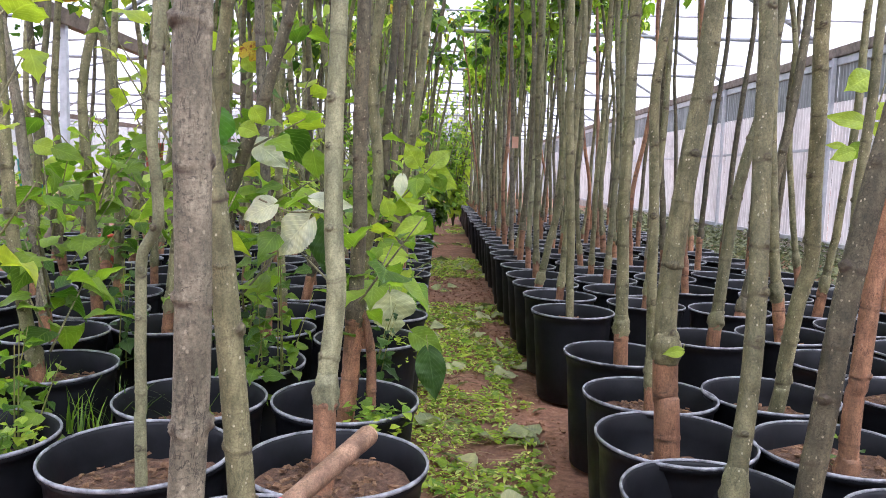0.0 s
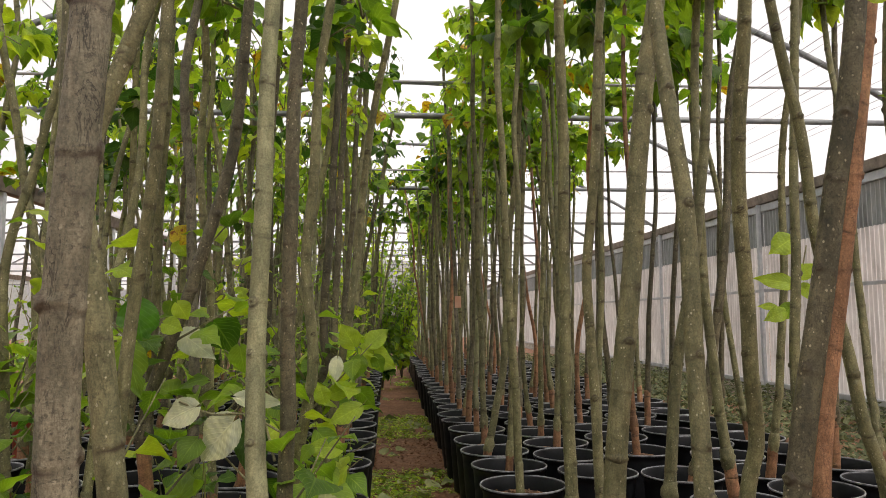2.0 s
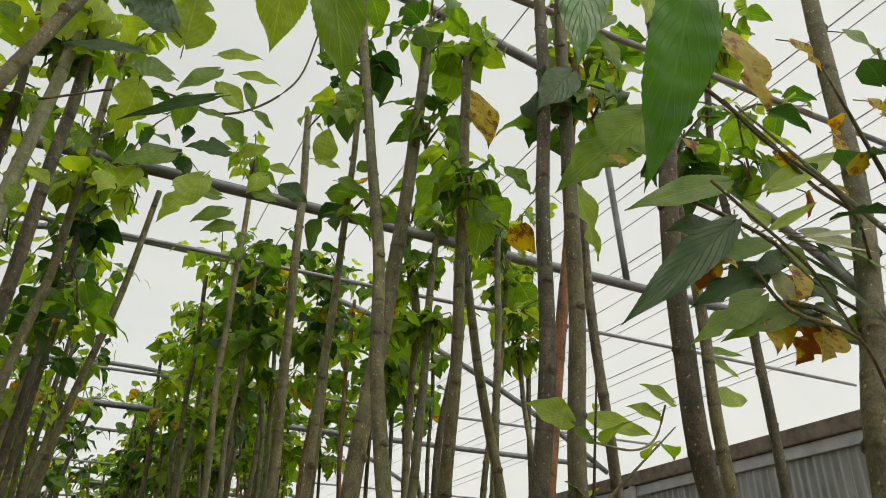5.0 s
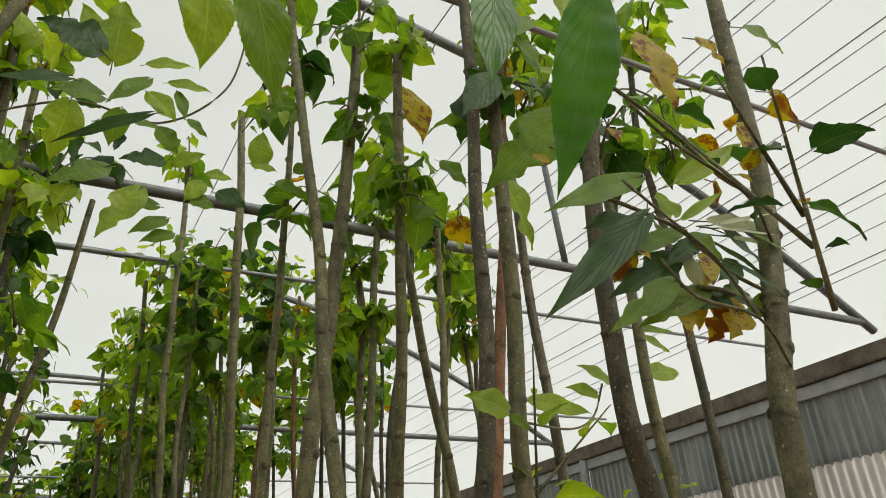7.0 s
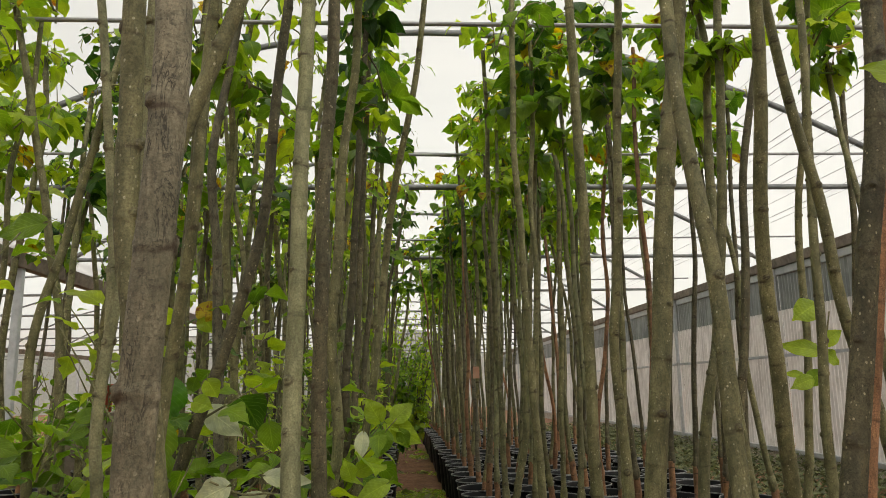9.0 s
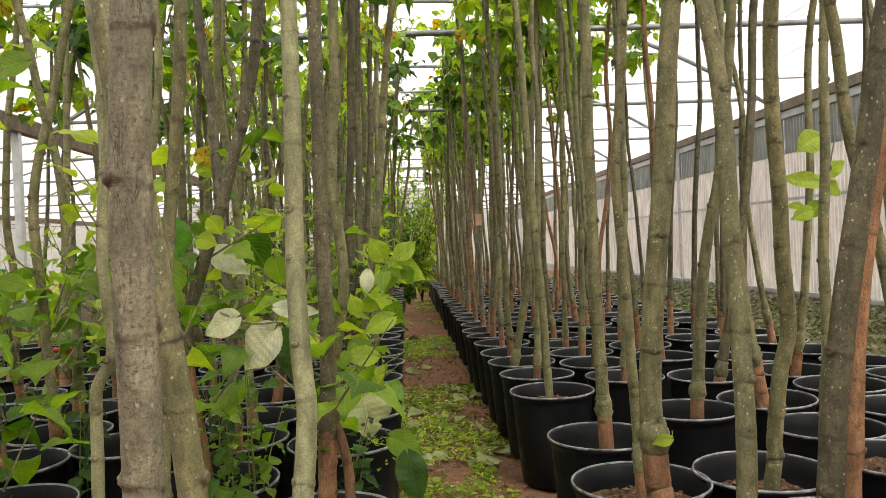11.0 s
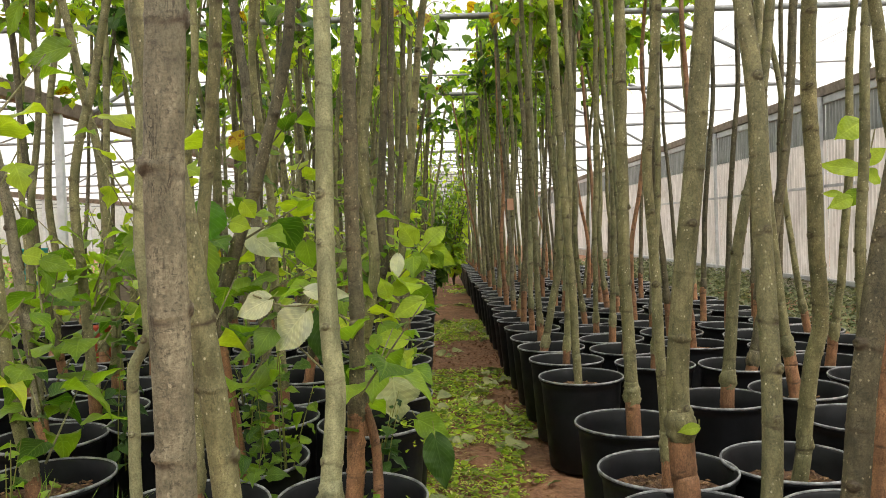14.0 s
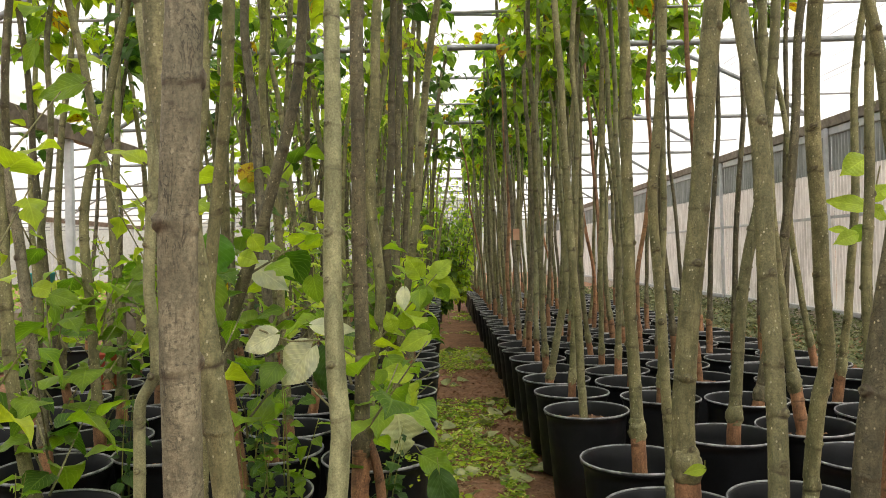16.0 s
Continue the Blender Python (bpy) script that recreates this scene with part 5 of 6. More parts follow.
leaf(17, (1.398, 1.490, 1.648), (1.368, 1.460, 1.589), 0.36, LEAF_YELLOW, "plain")
leaf(17, (1.343, 1.502, 1.580), (1.319, 1.472, 1.519), 0.43, LEAF_YELLOW, "plain")
leaf(17, (1.470, 1.514, 1.597), (1.409, 1.484, 1.531), 0.50, LEAF_YELLOW, "lobed")
leaf(17, (1.482, 1.526, 1.697), (1.558, 1.496, 1.631), 0.17, LEAF_DARK, "plain")
leaf(17, (1.468, 1.490, 1.646), (1.508, 1.460, 1.592), 0.20, LEAF_DARK, "plain")
leaf(17, (1.463, 1.502, 1.719), (1.557, 1.472, 1.742), 0.07, LEAF_SILVER, "plain")
leaf(17, (1.483, 1.514, 1.721), (1.571, 1.484, 1.712), 0.07, LEAF_SILVER, "plain")
leaf(17, (1.508, 1.526, 1.718), (1.600, 1.496, 1.700), 0.11, LEAF_DRY, "plain")
leaf(17, (1.421, 1.490, 1.632), (1.424, 1.460, 1.583), 0.36, LEAF_DARK, "lobed")
leaf(17, (1.528, 1.502, 1.716), (1.564, 1.472, 1.676), 0.20, LEAF, "plain")
leaf(17, (1.424, 1.514, 1.611), (1.435, 1.484, 1.569), 0.36, LEAF_DARK, "plain")
leaf(17, (1.431, 1.526, 1.695), (1.322, 1.496, 1.625), 0.20, LEAF_DARK, "plain")
leaf(17, (1.440, 1.490, 1.594), (1.446, 1.460, 1.562), 0.36, LEAF_DARK, "plain")
leaf(17, (1.283, 1.502, 1.645), (1.278, 1.472, 1.619), 0.43, LEAF_YELLOW, "plain")
leaf(2, (1.403, 1.656, 2.326), (1.352, 1.618, 2.162), 0.37, LEAF_BRIGHT, "plain")
leaf(2, (1.344, 1.656, 1.983), (1.189, 1.704, 1.829), 0.38, LEAF, "lobed")
leaf(2, (1.202, 1.656, 2.018), (1.115, 1.623, 1.898), 0.32, LEAF_DARK, "plain")
leaf(2, (1.299, 1.656, 2.183), (1.209, 1.627, 2.088), 0.25, LEAF, "plain")
leaf(2, (1.270, 1.656, 2.127), (1.294, 1.636, 2.040), 0.46, LEAF, "plain")
leaf(2, (1.307, 1.656, 2.071), (1.356, 1.645, 2.071), 0.41, LEAF_BRIGHT, "plain")
leaf(2, (1.289, 1.656, 1.875), (1.265, 1.663, 1.897), 0.78, LEAF_YELLOW, "plain")
leaf(2, (1.309, 1.656, 1.911), (1.341, 1.649, 1.905), 0.52, LEAF, "plain")
leaf(1, (1.587, 2.180, 2.211), (1.709, 2.222, 2.064), 0.59, LEAF_BRIGHT, "lobed")
leaf(1, (1.603, 2.700, 2.881), (1.643, 2.651, 2.661), 0.51, LEAF_YELLOW, "plain")
leaf(1, (1.724, 2.700, 2.623), (1.808, 2.675, 2.548), 0.81, LEAF, "plain")
leaf(1, (1.726, 2.700, 2.368), (1.807, 2.721, 2.317), 0.82, LEAF_BRIGHT, "plain")
leaf(1, (1.693, 2.700, 3.126), (1.566, 2.664, 3.022), 0.47, LEAF, "plain")
leaf(4, (1.153, 1.650, 1.464), (1.103, 1.662, 1.489), 0.70, LEAF_BRIGHT, "plain")
leaf(4, (1.162, 1.650, 1.455), (1.188, 1.643, 1.438), 0.52, LEAF, "plain")
leaf(13, (1.682, 2.300, 1.689), (1.838, 2.265, 1.666), 0.31, LEAF_BRIGHT, "plain")
leaf(13, (1.925, 2.300, 1.762), (1.811, 2.274, 1.791), 0.34, LEAF_BRIGHT, "plain")
leaf(13, (1.875, 2.300, 1.723), (1.763, 2.275, 1.729), 0.33, LEAF_BRIGHT, "plain")
leaf(13, (2.078, 2.300, 1.794), (2.247, 2.338, 1.829), 0.30, LEAF_BRIGHT, "plain")
leaf(13, (2.089, 2.300, 1.894), (2.214, 2.328, 1.875), 0.26, LEAF_BRIGHT, "plain")
leaf(13, (2.065, 2.300, 1.921), (2.183, 2.274, 1.917), 0.20, LEAF, "plain")
leaf(24, (0.748, 2.300, 2.064), (0.675, 2.266, 1.930), 0.38, LEAF_BRIGHT, "lobed")
leaf(24, (0.678, 2.300, 2.104), (0.572, 2.272, 2.036), 0.40, LEAF, "lobed")
leaf(24, (0.623, 2.300, 2.049), (0.598, 2.286, 1.991), 0.68, LEAF_BRIGHT, "plain")
leaf(24, (0.758, 2.500, 2.560), (0.862, 2.477, 2.577), 0.41, LEAF_BRIGHT, "plain")
leaf(24, (0.815, 2.500, 2.517), (0.915, 2.478, 2.510), 0.40, LEAF_BRIGHT, "plain")
leaf(24, (0.768, 2.500, 2.465), (0.835, 2.478, 2.390), 0.55, LEAF_BRIGHT, "plain")
leaf(24, (0.833, 2.500, 2.487), (0.854, 2.480, 2.397), 0.33, LEAF, "plain")
leaf(24, (0.752, 2.500, 2.505), (0.662, 2.468, 2.393), 0.32, LEAF, "plain")
leaf(22, (0.707, 1.900, 1.966), (0.578, 1.932, 1.903), 0.16, LEAF_DARK, "plain")
leaf(22, (0.688, 2.200, 2.177), (0.674, 2.217, 2.103), 0.60, LEAF, "plain")
leaf(22, (0.600, 2.000, 2.024), (0.587, 2.022, 1.923), 0.52, LEAF_BRIGHT, "lobed")
leaf(24, (0.797, 2.500, 2.364), (0.856, 2.517, 2.317), 0.72, LEAF, "plain")
leaf(24, (0.809, 2.500, 2.279), (0.711, 2.478, 2.257), 0.57, LEAF_DARK, "lobed")
leaf(24, (0.861, 2.600, 2.348), (0.929, 2.583, 2.388), 0.51, LEAF_BRIGHT, "plain")
leaf(24, (0.787, 2.500, 2.373), (0.716, 2.484, 2.363), 0.34, LEAF, "plain")
leaf(24, (0.865, 2.500, 2.411), (0.922, 2.514, 2.385), 0.54, LEAF, "plain")
leaf(9, (0.926, 2.600, 2.298), (0.880, 2.581, 2.226), 0.49, LEAF_BRIGHT, "plain")
leaf(9, (0.907, 2.600, 2.244), (0.967, 2.586, 2.230), 0.78, LEAF, "plain")
leaf(9, (0.973, 2.600, 2.277), (1.047, 2.582, 2.246), 0.79, LEAF_DARK, "plain")
leaf(9, (0.940, 2.600, 2.330), (1.005, 2.586, 2.325), 0.58, LEAF_BRIGHT, "plain")
leaf(9, (1.131, 2.600, 2.341), (1.228, 2.621, 2.351), 0.50, LEAF, "plain")
leaf(9, (1.069, 2.600, 2.400), (1.080, 2.577, 2.502), 0.59, LEAF_BRIGHT, "plain")
leaf(9, (1.057, 2.600, 2.392), (1.126, 2.585, 2.380), 0.60, LEAF_BRIGHT, "plain")
leaf(9, (1.178, 2.600, 2.396), (1.223, 2.587, 2.433), 0.64, LEAF, "plain")
leaf(9, (1.140, 2.600, 2.587), (1.098, 2.576, 2.688), 0.64, LEAF, "lobed")
leaf(9, (1.136, 2.600, 2.602), (1.135, 2.583, 2.525), 0.37, LEAF_BRIGHT, "plain")
leaf(9, (0.843, 2.600, 2.173), (0.758, 2.577, 2.112), 0.38, LEAF, "plain")
leaf(9, (0.862, 2.600, 2.136), (0.787, 2.581, 2.097), 0.44, LEAF, "plain")
leaf(24, (0.817, 2.600, 2.209), (0.703, 2.575, 2.201), 0.40, LEAF, "plain")
leaf(22, (0.628, 1.750, 1.949), (0.551, 1.732, 1.976), 0.88, LEAF_DARK, "lobed")
leaf(22, (0.597, 1.700, 1.852), (0.518, 1.681, 1.817), 0.21, LEAF_DARK, "plain")
leaf(22, (0.642, 1.900, 1.984), (0.572, 1.885, 1.978), 0.65, LEAF, "plain")
leaf(22, (0.654, 2.000, 2.142), (0.656, 1.971, 2.272), 0.58, LEAF_BRIGHT, "lobed")
leaf(22, (0.636, 2.000, 2.160), (0.592, 1.980, 2.241), 0.48, LEAF_BRIGHT, "plain")
leaf(22, (0.475, 2.000, 2.080), (0.439, 1.980, 2.162), 0.49, LEAF_BRIGHT, "plain")
leaf(22, (0.443, 2.400, 2.051), (0.480, 2.390, 2.022), 0.70, LEAF_BRIGHT, "plain")
leaf(22, (0.424, 2.400, 2.006), (0.425, 2.386, 1.942), 0.50, LEAF, "plain")
leaf(22, (0.346, 2.200, 2.272), (0.367, 2.189, 2.225), 0.59, LEAF, "plain")
leaf(25, (0.180, 2.770, 0.917), (0.082, 2.797, 0.874), 0.55, LEAF_SILVER, "plain")
leaf(25, (0.269, 2.770, 0.882), (0.170, 2.806, 0.776), 0.6, LEAF_SILVER, "plain")
leaf(23, (0.029, 3.200, 1.083), (0.139, 3.167, 1.007), 0.5, LEAF_SILVER, "plain")
leaf(25, (0.266, 2.850, 0.931), (0.381, 2.879, 0.911), 0.35, LEAF_SILVER, "plain")
leaf(25, (0.297, 2.850, 0.868), (0.310, 2.813, 0.722), 0.5, LEAF_DARK, "plain")
leaf(25, (0.256, 2.900, 1.053), (0.265, 2.920, 0.975), 0.7, LEAF, "plain")
leaf(27, (0.551, 3.500, 1.020), (0.677, 3.536, 0.949), 0.5, LEAF_BRIGHT, "plain")
leaf(27, (0.521, 3.500, 1.034), (0.475, 3.478, 1.111), 0.7, LEAF_BRIGHT, "plain")
leaf(27, (0.570, 3.500, 1.036), (0.641, 3.523, 1.097), 0.6, LEAF_BRIGHT, "plain")
leaf(27, (0.542, 3.450, 0.996), (0.521, 3.430, 0.918), 0.7, LEAF, "plain")
leaf(27, (0.591, 3.500, 0.997), (0.622, 3.518, 0.934), 0.6, LEAF, "plain")
leaf(27, (0.452, 3.400, 0.880), (0.542, 3.375, 0.921), 0.5, LEAF_BRIGHT, "plain")
leaf(27, (0.546, 3.300, 0.851), (0.446, 3.272, 0.804), 0.5, LEAF_BRIGHT, "plain")
leaf(27, (0.493, 3.200, 0.745), (0.387, 3.173, 0.754), 0.5, LEAF_BRIGHT, "plain")
leaf(27, (0.439, 3.300, 0.870), (0.420, 3.284, 0.933), 0.7, LEAF_BRIGHT, "plain")
leaf(27, (0.471, 3.400, 0.994), (0.459, 3.378, 0.907), 0.45, LEAF_SILVER, "plain")
leaf(27, (0.423, 3.300, 0.777), (0.490, 3.272, 0.687), 0.6, LEAF, "plain")
leaf(27, (0.452, 3.200, 0.624), (0.469, 3.166, 0.491), 0.95, LEAF_DRY, "lobed")
leaf(27, (0.579, 2.950, 0.507), (0.606, 2.914, 0.367), 0.5, LEAF_DARK, "plain")
leaf(27, (0.535, 3.000, 0.547), (0.626, 2.974, 0.497), 0.6, LEAF, "plain")
leaf(27, (0.559, 3.000, 0.464), (0.606, 3.021, 0.533), 0.5, LEAF_BRIGHT, "plain")
leaf(12, (2.297, 3.900, 1.446), (2.186, 3.868, 1.386), 0.7, LEAF_BRIGHT, "plain")
leaf(12, (2.295, 3.900, 1.260), (2.138, 3.940, 1.293), 0.4, LEAF_BRIGHT, "plain")
leaf(12, (2.253, 3.900, 1.147), (2.151, 3.873, 1.111), 0.5, LEAF_BRIGHT, "plain")
leaf(12, (2.294, 3.900, 1.170), (2.221, 3.923, 1.112), 0.6, LEAF, "plain")
leaf(12, (2.318, 3.900, 1.293), (2.398, 3.876, 1.347), 0.6, LEAF_BRIGHT, "plain")
leaf(12, (2.215, 3.900, 1.166), (2.145, 3.918, 1.172), 0.4, LEAF_BRIGHT, "plain")
leaf(12, (2.329, 3.900, 1.248), (2.407, 3.923, 1.201), 0.6, LEAF_BRIGHT, "plain")
leaf(32, (-0.304, 2.800, 1.561), (-0.446, 2.830, 1.539), 0.45, LEAF, "plain")
leaf(32, (-0.417, 2.800, 1.666), (-0.472, 2.830, 1.593), 0.45, LEAF, "plain")
leaf(32, (-0.281, 2.600, 1.037), (-0.206, 2.581, 1.016), 0.45, LEAF, "plain")
leaf(34, (-0.344, 3.200, 1.069), (-0.266, 3.220, 1.092), 0.5, LEAF, "plain")
leaf(23, (-0.027, 2.900, 1.057), (0.021, 2.864, 0.921), 0.5, LEAF, "lobed")
leaf(23, (-0.098, 3.200, 1.047), (-0.066, 3.180, 0.973), 0.7, LEAF_YELLOW, "plain")
leaf(23, (-0.074, 3.100, 1.169), (-0.036, 3.080, 1.015), 0.6, LEAF_DEEP, "lobed")
leaf(23, (-0.112, 3.600, 1.433), (-0.039, 3.580, 1.384), 0.75, LEAF_YELLOW, "lobed")
leaf(23, (-0.103, 3.600, 1.396), (-0.055, 3.590, 1.338), 0.8, LEAF_BRIGHT, "plain")
leaf(23, (0.039, 3.600, 1.443), (0.054, 3.580, 1.382), 0.8, LEAF_BRIGHT, "plain")
leaf(32, (-0.429, 2.800, 1.049), (-0.358, 2.780, 1.033), 0.55, LEAF_BRIGHT, "plain")
leaf(23, (0.064, 2.900, 1.114), (0.116, 2.886, 1.098), 0.8, LEAF_BRIGHT, "plain")
leaf(23, (0.096, 2.900, 1.165), (0.124, 2.913, 1.120), 0.8, LEAF_BRIGHT, "plain")


# low shoots of the trees left of the aisle
for seed, n, z0, z1, m in ((32, 3, 0.45, 0.85, LEAF), (33, 4, 0.5, 0.9, LEAF), (34, 5, 0.45, 1.0, LEAF), (35, 5, 0.5, 1.1, LEAF), (23, 7, 0.45, 1.15, LEAF), (27, 5, 0.5, 1.0, LEAF_BRIGHT), (28, 6, 0.5, 1.1, LEAF), (29, 4, 0.5, 1.0, LEAF_BRIGHT), (25, 3, 0.5, 0.8, LEAF)):
    low_growth(TREES[seed], seed, n + 1, z0, z1, 6, 0.125, m)


def grass_tuft(x, y, z, seed, n=22, h=0.16):
    rnd = random.Random(seed)
    vs, fs, k = [], [], 0
    for _ in range(n):
        a, o = rnd.uniform(0, 6.3), rnd.uniform(0.02, 0.11)
        L, w = h * rnd.uniform(0.5, 1.2), rnd.uniform(0.002, 0.0045)
        b = np.array([rnd.uniform(-0.05, 0.05), rnd.uniform(-0.05, 0.05), 0])
        d, s = np.array([math.cos(a), math.sin(a), 0]), np.array([-math.sin(a), math.cos(a), 0])
        for q in (0, 0.35, 0.7, 1.0):
            c = b + d * o * q**1.8 + np.array([0, 0, L * (q - 0.25 * q * q)])
            vs += [c - s * w * (1.02 - q), c + s * w * (1.02 - q)]
        fs += [[k + i, k + i + 1, k + i + 3, k + i + 2] for i in (0, 2, 4)]
        k += 8
    uv = np.zeros((len(vs), 2)) + 0.5
    t = tagged(put("grass_tuft", mesh_of("grass_tuft", np.array(vs), fs, LEAF, True, uv)), "thin bright green grass sprouting in a pot", "grass", kind="stuff")
    t.location = (x, y, z)


for i, (x, y) in enumerate(((-0.28, 2.72), (-0.4, 2.5), (-0.2, 2.78), (-0.46, 2.85), (-0.35, 2.4), (-0.05, 2.8))):
    grass_tuft(x, y, 0.33, 60 + i)


def weed(x, y, z, seed, n=60, w=0.07, h=0.1, m=None):
    rnd = random.Random(seed)
    it = [(np.array([rnd.gauss(0, w * 0.5), rnd.gauss(0, w * 0.5), rnd.uniform(0.01, h)]), rnd.uniform(0, 6.3), rnd.uniform(-0.2, 0.6), rnd.uniform(-0.5, 0.5), rnd.uniform(0.014, 0.034), SMALL_BLADE) for _ in range(n)]
    t = tagged(put("weed", leaves("weed", it, m or (LEAF_BRIGHT if seed % 2 else LEAF))), "small bright green weed growing in a pot", "weed", kind="stuff")
    t.location = (x, y, z)


for i, (x, y, n) in enumerate(((0.45, 2.68, 90), (0.47, 2.62, 60), (0.03, 2.6, 40), (-0.3, 2.45, 50), (0.1, 3.0, 60), (0.46, 3.4, 60), (0.05, 3.5, 50), (1.22, 2.2, 8), (1.56, 2.6, 10))):
    weed(x, y, 0.34 if n > 20 else 0.32, 80 + i, n)


def cut_stick():
    """A thick cut branch lying across a pot, bound with red tape."""
    s = tagged(empty("cut_branch", 0.44, 2.05, 0.5), "stout sawn-off branch with red tape, propped across a pot", "branch")
    a, b = np.array([0.044, 0.1, 0.048]), np.array([-0.09, -0.14, -0.01])
    p = np.linspace(b, a, 14)
    put("branch", mesh_of("branch", *tube(p, np.linspace(0.0155, 0.0185, 14), 14), STICK), s)
    d = (a - b) / np.linalg.norm(a - b)
    put("cut_end", mesh_of("cut_end", *tube(np.array([a + d * 0.0005, a + d * 0.006, a + d * 0.009]), np.array([0.0183, 0.016, 0.01]), 14), WOOD_CUT), s, "pale sawn wood")
    put("tape", mesh_of("tape", *tube(np.linspace(b + d * 0.03, b + d * 0.055, 4), np.full(4, 0.0175), 14), TAPE), s, "red plastic tape")


cut_stick()


def clod(x, y, z, r, seed):
    bm = bmesh.new()
    bmesh.ops.create_icosphere(bm, subdivisions=3, radius=r)
    for v in bm.verts:
        v.co *= 1 + 0.5 * noise.noise(v.co * (1.2 / r) * 0.6 + Vector((seed, 0, 0))) + 0.15 * noise.noise(v.co * 4 / r)
        v.co.z *= 0.7
    ob = part("clod", bm, CHIP, None)
    tagged(ob, "rough brown clod of root and soil lying in a pot", "clod")
    ob.location = (x, y, z)


clod(-0.06, 2.3, 0.35, 0.032, 1), clod(1.26, 2.88, 0.34, 0.02, 2), clod(1.62, 2.5, 0.33, 0.015, 3)


def stone(x, y, r, seed):
    bm = bmesh.new()
    bmesh.ops.create_icosphere(bm, subdivisions=2, radius=r)
    for v in bm.verts:
        v.co *= 1 + 0.35 * noise.noise(v.co / r * 0.9 + Vector((seed, 1, 0)))
        v.co.z *= 0.6
    ob = part("stone", bm, STONE, None)
    tagged(ob, "pale rough stone lying beside the pots", "stone", "stones beside the pots")
    ob.location = (x, y, r * 0.35)


for i in range(9):
    stone(3.05 + 0.17 * math.sin(i * 2.1), 3.6 + 0.42 * i, 0.09 + 0.05 * math.sin(i * 5.3) ** 2, i)

# bud leaf at the graft, and a tag on a stem in the row
leaf(1, (1.168, 2.568, 0.618), (1.118, 2.556, 0.612), 0.45, LEAF_BRIGHT, "plain")


def twig(seed, pts, r):
    t = TREES[seed]
    put("twig", pipe_mesh("twig", [tuple(np.array(q) - np.array(t.location)) for q in pts], r, BARK_OLIVE, 6, 0.03), t)


twig(17, [(1.57, 1.5, 1.7), (1.42, 1.418, 1.712), (1.294, 1.418, 1.767), (1.239, 1.418, 1.807)], 0.0024)
twig(17, [(1.5, 1.48, 1.5), (1.376, 1.418, 1.529), (1.277, 1.418, 1.542), (1.232, 1.418, 1.583)], 0.0022)
twig(17, [(1.376, 1.418, 1.529), (1.33, 1.42, 1.6), (1.26, 1.43, 1.66), (1.22, 1.44, 1.7)], 0.0022)
twig(17, [(1.533, 1.510, 1.580), (1.474, 1.500, 1.597), (1.426, 1.500, 1.607), (1.382, 1.500, 1.605)], 0.0034)
twig(17, [(1.551, 1.515, 1.625), (1.438, 1.500, 1.644), (1.380, 1.500, 1.687), (1.307, 1.500, 1.705), (1.228, 1.500, 1.716)], 0.003)
twig(17, [(1.587, 1.520, 1.805), (1.502, 1.510, 1.814), (1.437, 1.510, 1.862), (1.361, 1.510, 1.905), (1.265, 1.500, 1.931)], 0.0034)
twig(13, [(1.49, 2.1, 1.58), (1.7, 2.2, 1.6), (1.84, 2.28, 1.66), (1.9, 2.3, 1.75)], 0.0028)
twig(12, [(2.02, 3.42, 1.0), (2.2, 3.7, 1.08), (2.3, 3.88, 1.14), (2.33, 3.9, 1.28), (2.36, 3.9, 1.42)], 0.003)
twig(25, [(0.4, 2.75, 0.85), (0.3, 2.76, 0.9), (0.22, 2.77, 0.9), (0.14, 2.78, 0.93)], 0.0028)
twig(24, [(0.38, 2.6, 2.35), (0.6, 2.58, 2.45), (0.8, 2.55, 2.42), (0.95, 2.52, 2.55), (1.0, 2.5, 2.75)], 0.003)

tag = tagged(part("tag", box_bm(-0.022, 0.022, -0.002, 0.002, -0.04, 0.04, 0.001), TAG, None), "small orange-white plastic tag hung on a stem", "tag")
tag.location = (1.12, 6.14, 1.236)


def tub(x, y, z, r, h, m, label):
    t = tagged(put("plastic_tub", ring_profile("plastic_tub", [(r * 0.8, 0), (r * 0.98, h * 0.95), (r * 1.05, h * 0.96), (r * 1.05, h), (r * 0.97, h), (r * 0.76, h * 0.1)], 24, m)), label, "tub")
    t.location = (x, y, z)


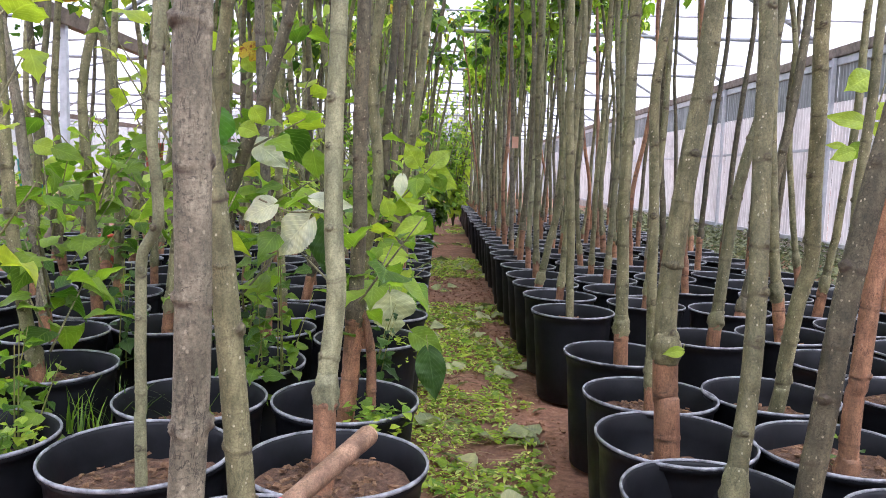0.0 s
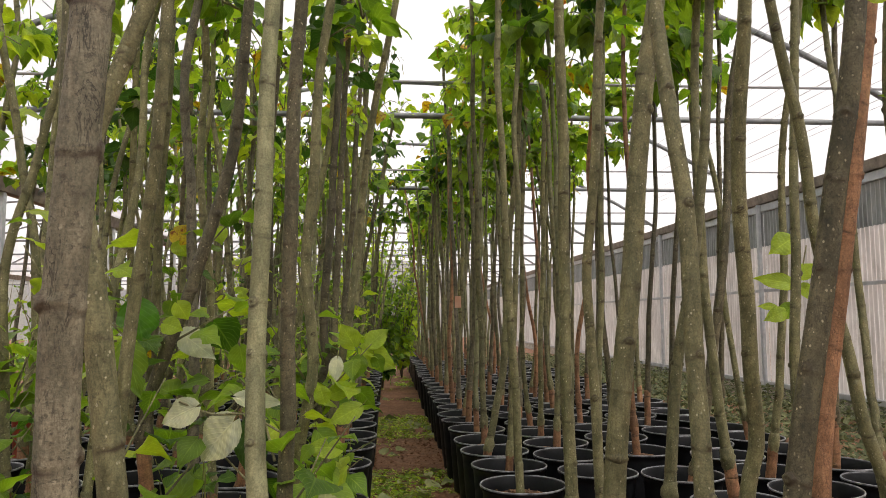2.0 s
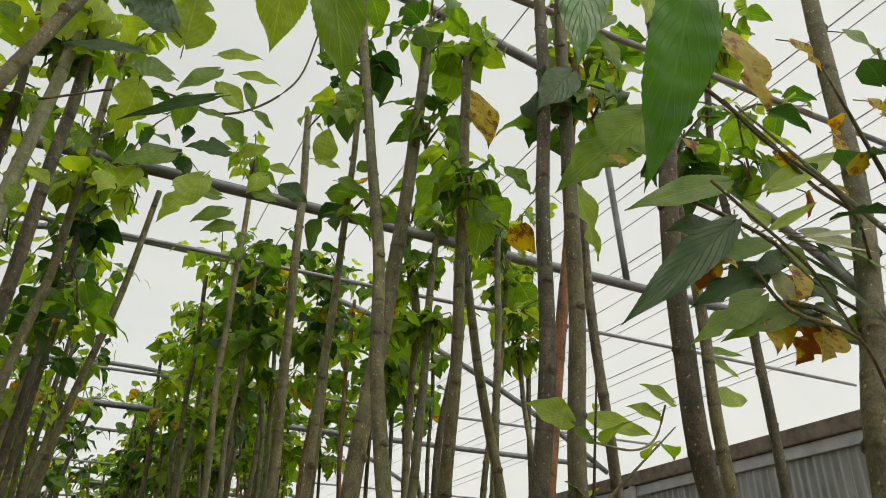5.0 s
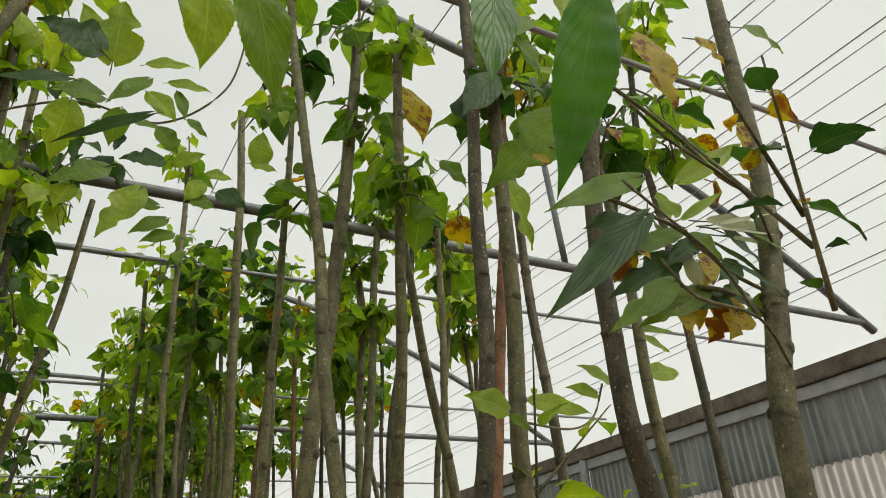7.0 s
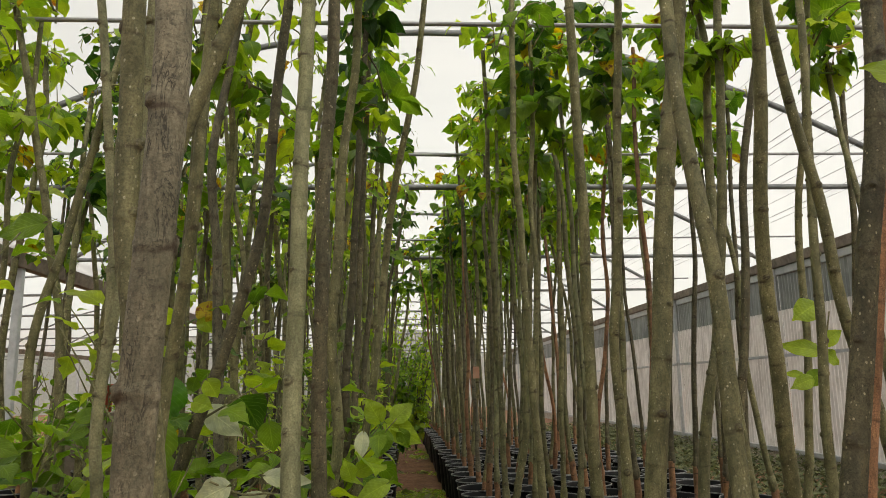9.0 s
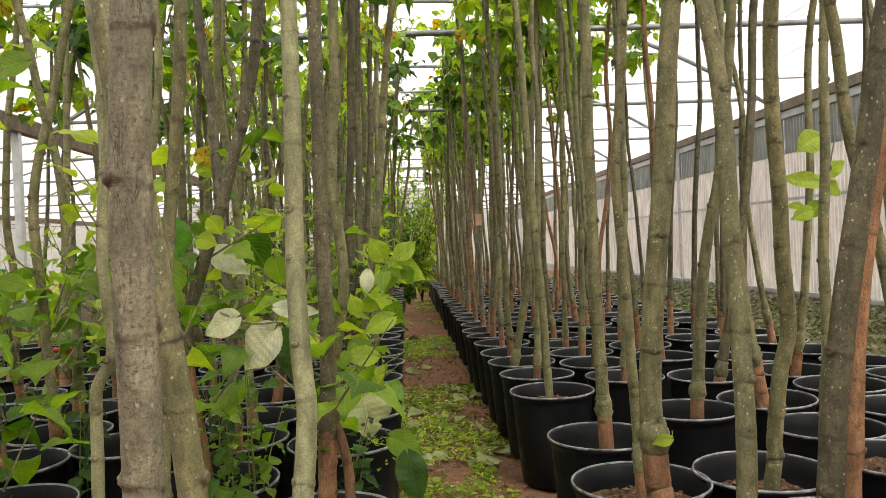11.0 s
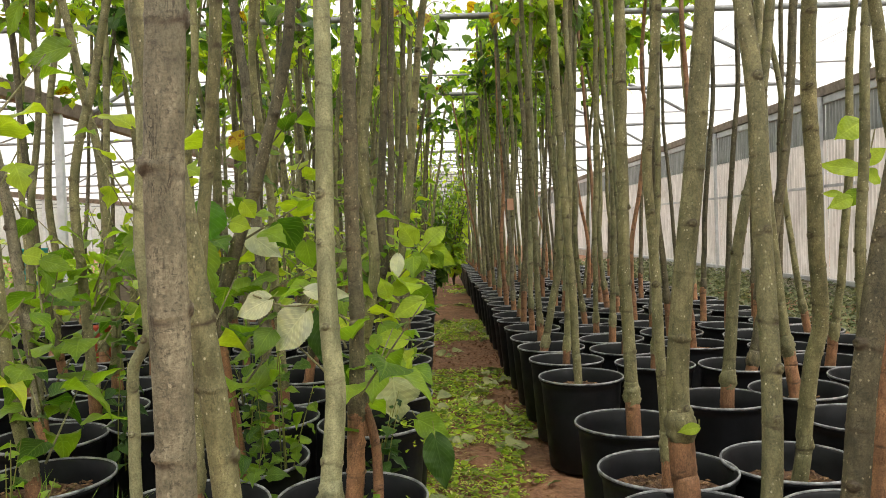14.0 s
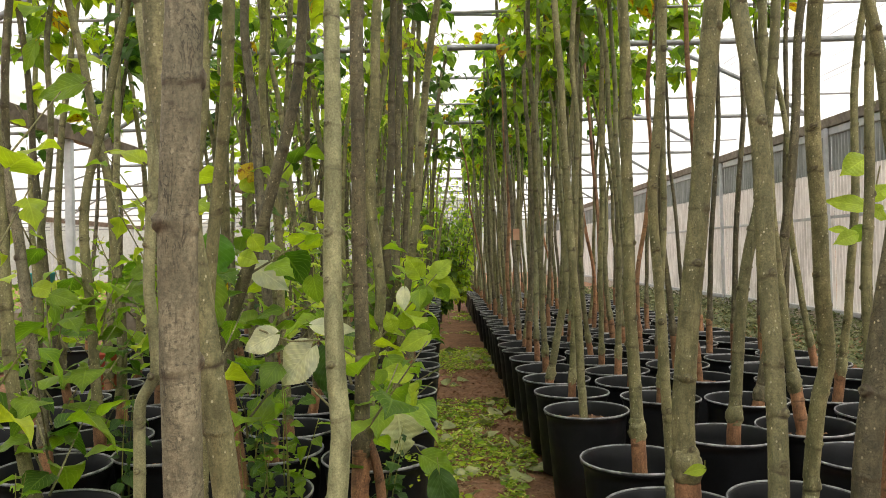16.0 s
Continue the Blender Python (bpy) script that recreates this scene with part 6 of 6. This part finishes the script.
tub(-3.75, 9.0, 0.62, 0.16, 0.4, TEAL, "teal plastic tub standing among the plants")
tub(-2.46, 9.0, 0.95, 0.1, 0.28, REDP, "red plastic tub standing among the plants")
tub(-1.3, 5.15, 0.4, 0.06, 0.2, REDP, "small red-brown flower pot among the plants")
for x, y, z, w in ((-3.75, 9.0, 0.62, 0.4), (-2.46, 9.0, 0.95, 0.3), (-1.3, 5.15, 0.4, 0.1)):
    b = tagged(part("stand", box_bm(-w, w, -w, w, 0, z - 0.002, 0.01), RAIL, None), "dark wooden block carrying a tub", "stand")
    b.location = (x, y, 0)

# leafy side shoots at head height on the trees by the wall side
low_growth(TREES[17], 517, 2, 1.5, 1.66, 6, 0.07, LEAF_DARK, 0.16)
low_growth(TREES[17], 518, 1, 1.55, 1.65, 4, 0.06, LEAF_YELLOW, 0.16)
low_growth(TREES[17], 521, 3, 2.15, 2.5, 6, 0.075, LEAF, 0.2)
low_growth(TREES[16], 519, 2, 1.3, 1.9, 6, 0.08, LEAF_BRIGHT, 0.16)
low_growth(TREES[13], 520, 2, 1.35, 1.5, 4, 0.07, LEAF_BRIGHT, 0.2)


def herb(x, y, seed, h):
    """A tall soft weed: thin stems with small leaves all the way up."""
    rnd = random.Random(seed)
    t = tagged(empty("herb", x, y, 0.33), "tall dark green weed growing in a nursery pot", "weed", "weeds in the pots")
    tubes, items = [], []
    for k in range(rnd.choice((3, 4, 5))):
        a, o, z = rnd.uniform(0, 6.3), rnd.uniform(0.02, 0.1), h * rnd.uniform(0.55, 1.1)
        d = np.array([math.cos(a), math.sin(a), 0])
        b = np.array([rnd.uniform(-0.04, 0.04), rnd.uniform(-0.04, 0.04), -0.02])
        path = [b, b + d * o * 0.4 + (0, 0, z * 0.5), b + d * o + (0, 0, z)]
        sp = smooth_path(path, 0.03)
        tubes.append(tube(sp, np.linspace(0.0028, 0.001, len(sp)), 5))
        items += shoot_leaves(rnd, path, 12, 0.055, 0.9, -0.7)
    put("herb_stem", mesh_of("herb_stem", *join(tubes), CATKIN), t)["kind"] = "stuff"
    put("foliage", leaves("foliage", items, LEAF if seed % 3 else LEAF_DARK), t)["kind"] = "stuff"


for i, (x, y, h) in enumerate(((0.08, 2.92, 0.42), (0.12, 3.05, 0.5), (-0.06, 3.28, 0.4), (-0.35, 2.55, 0.3), (-0.5, 2.72, 0.34), (0.42, 3.1, 0.3), (0.32, 3.85, 0.45), (-0.1, 3.7, 0.4), (-0.46, 3.4, 0.4), (0.45, 4.1, 0.4))):
    herb(x, y, 700 + i, h)
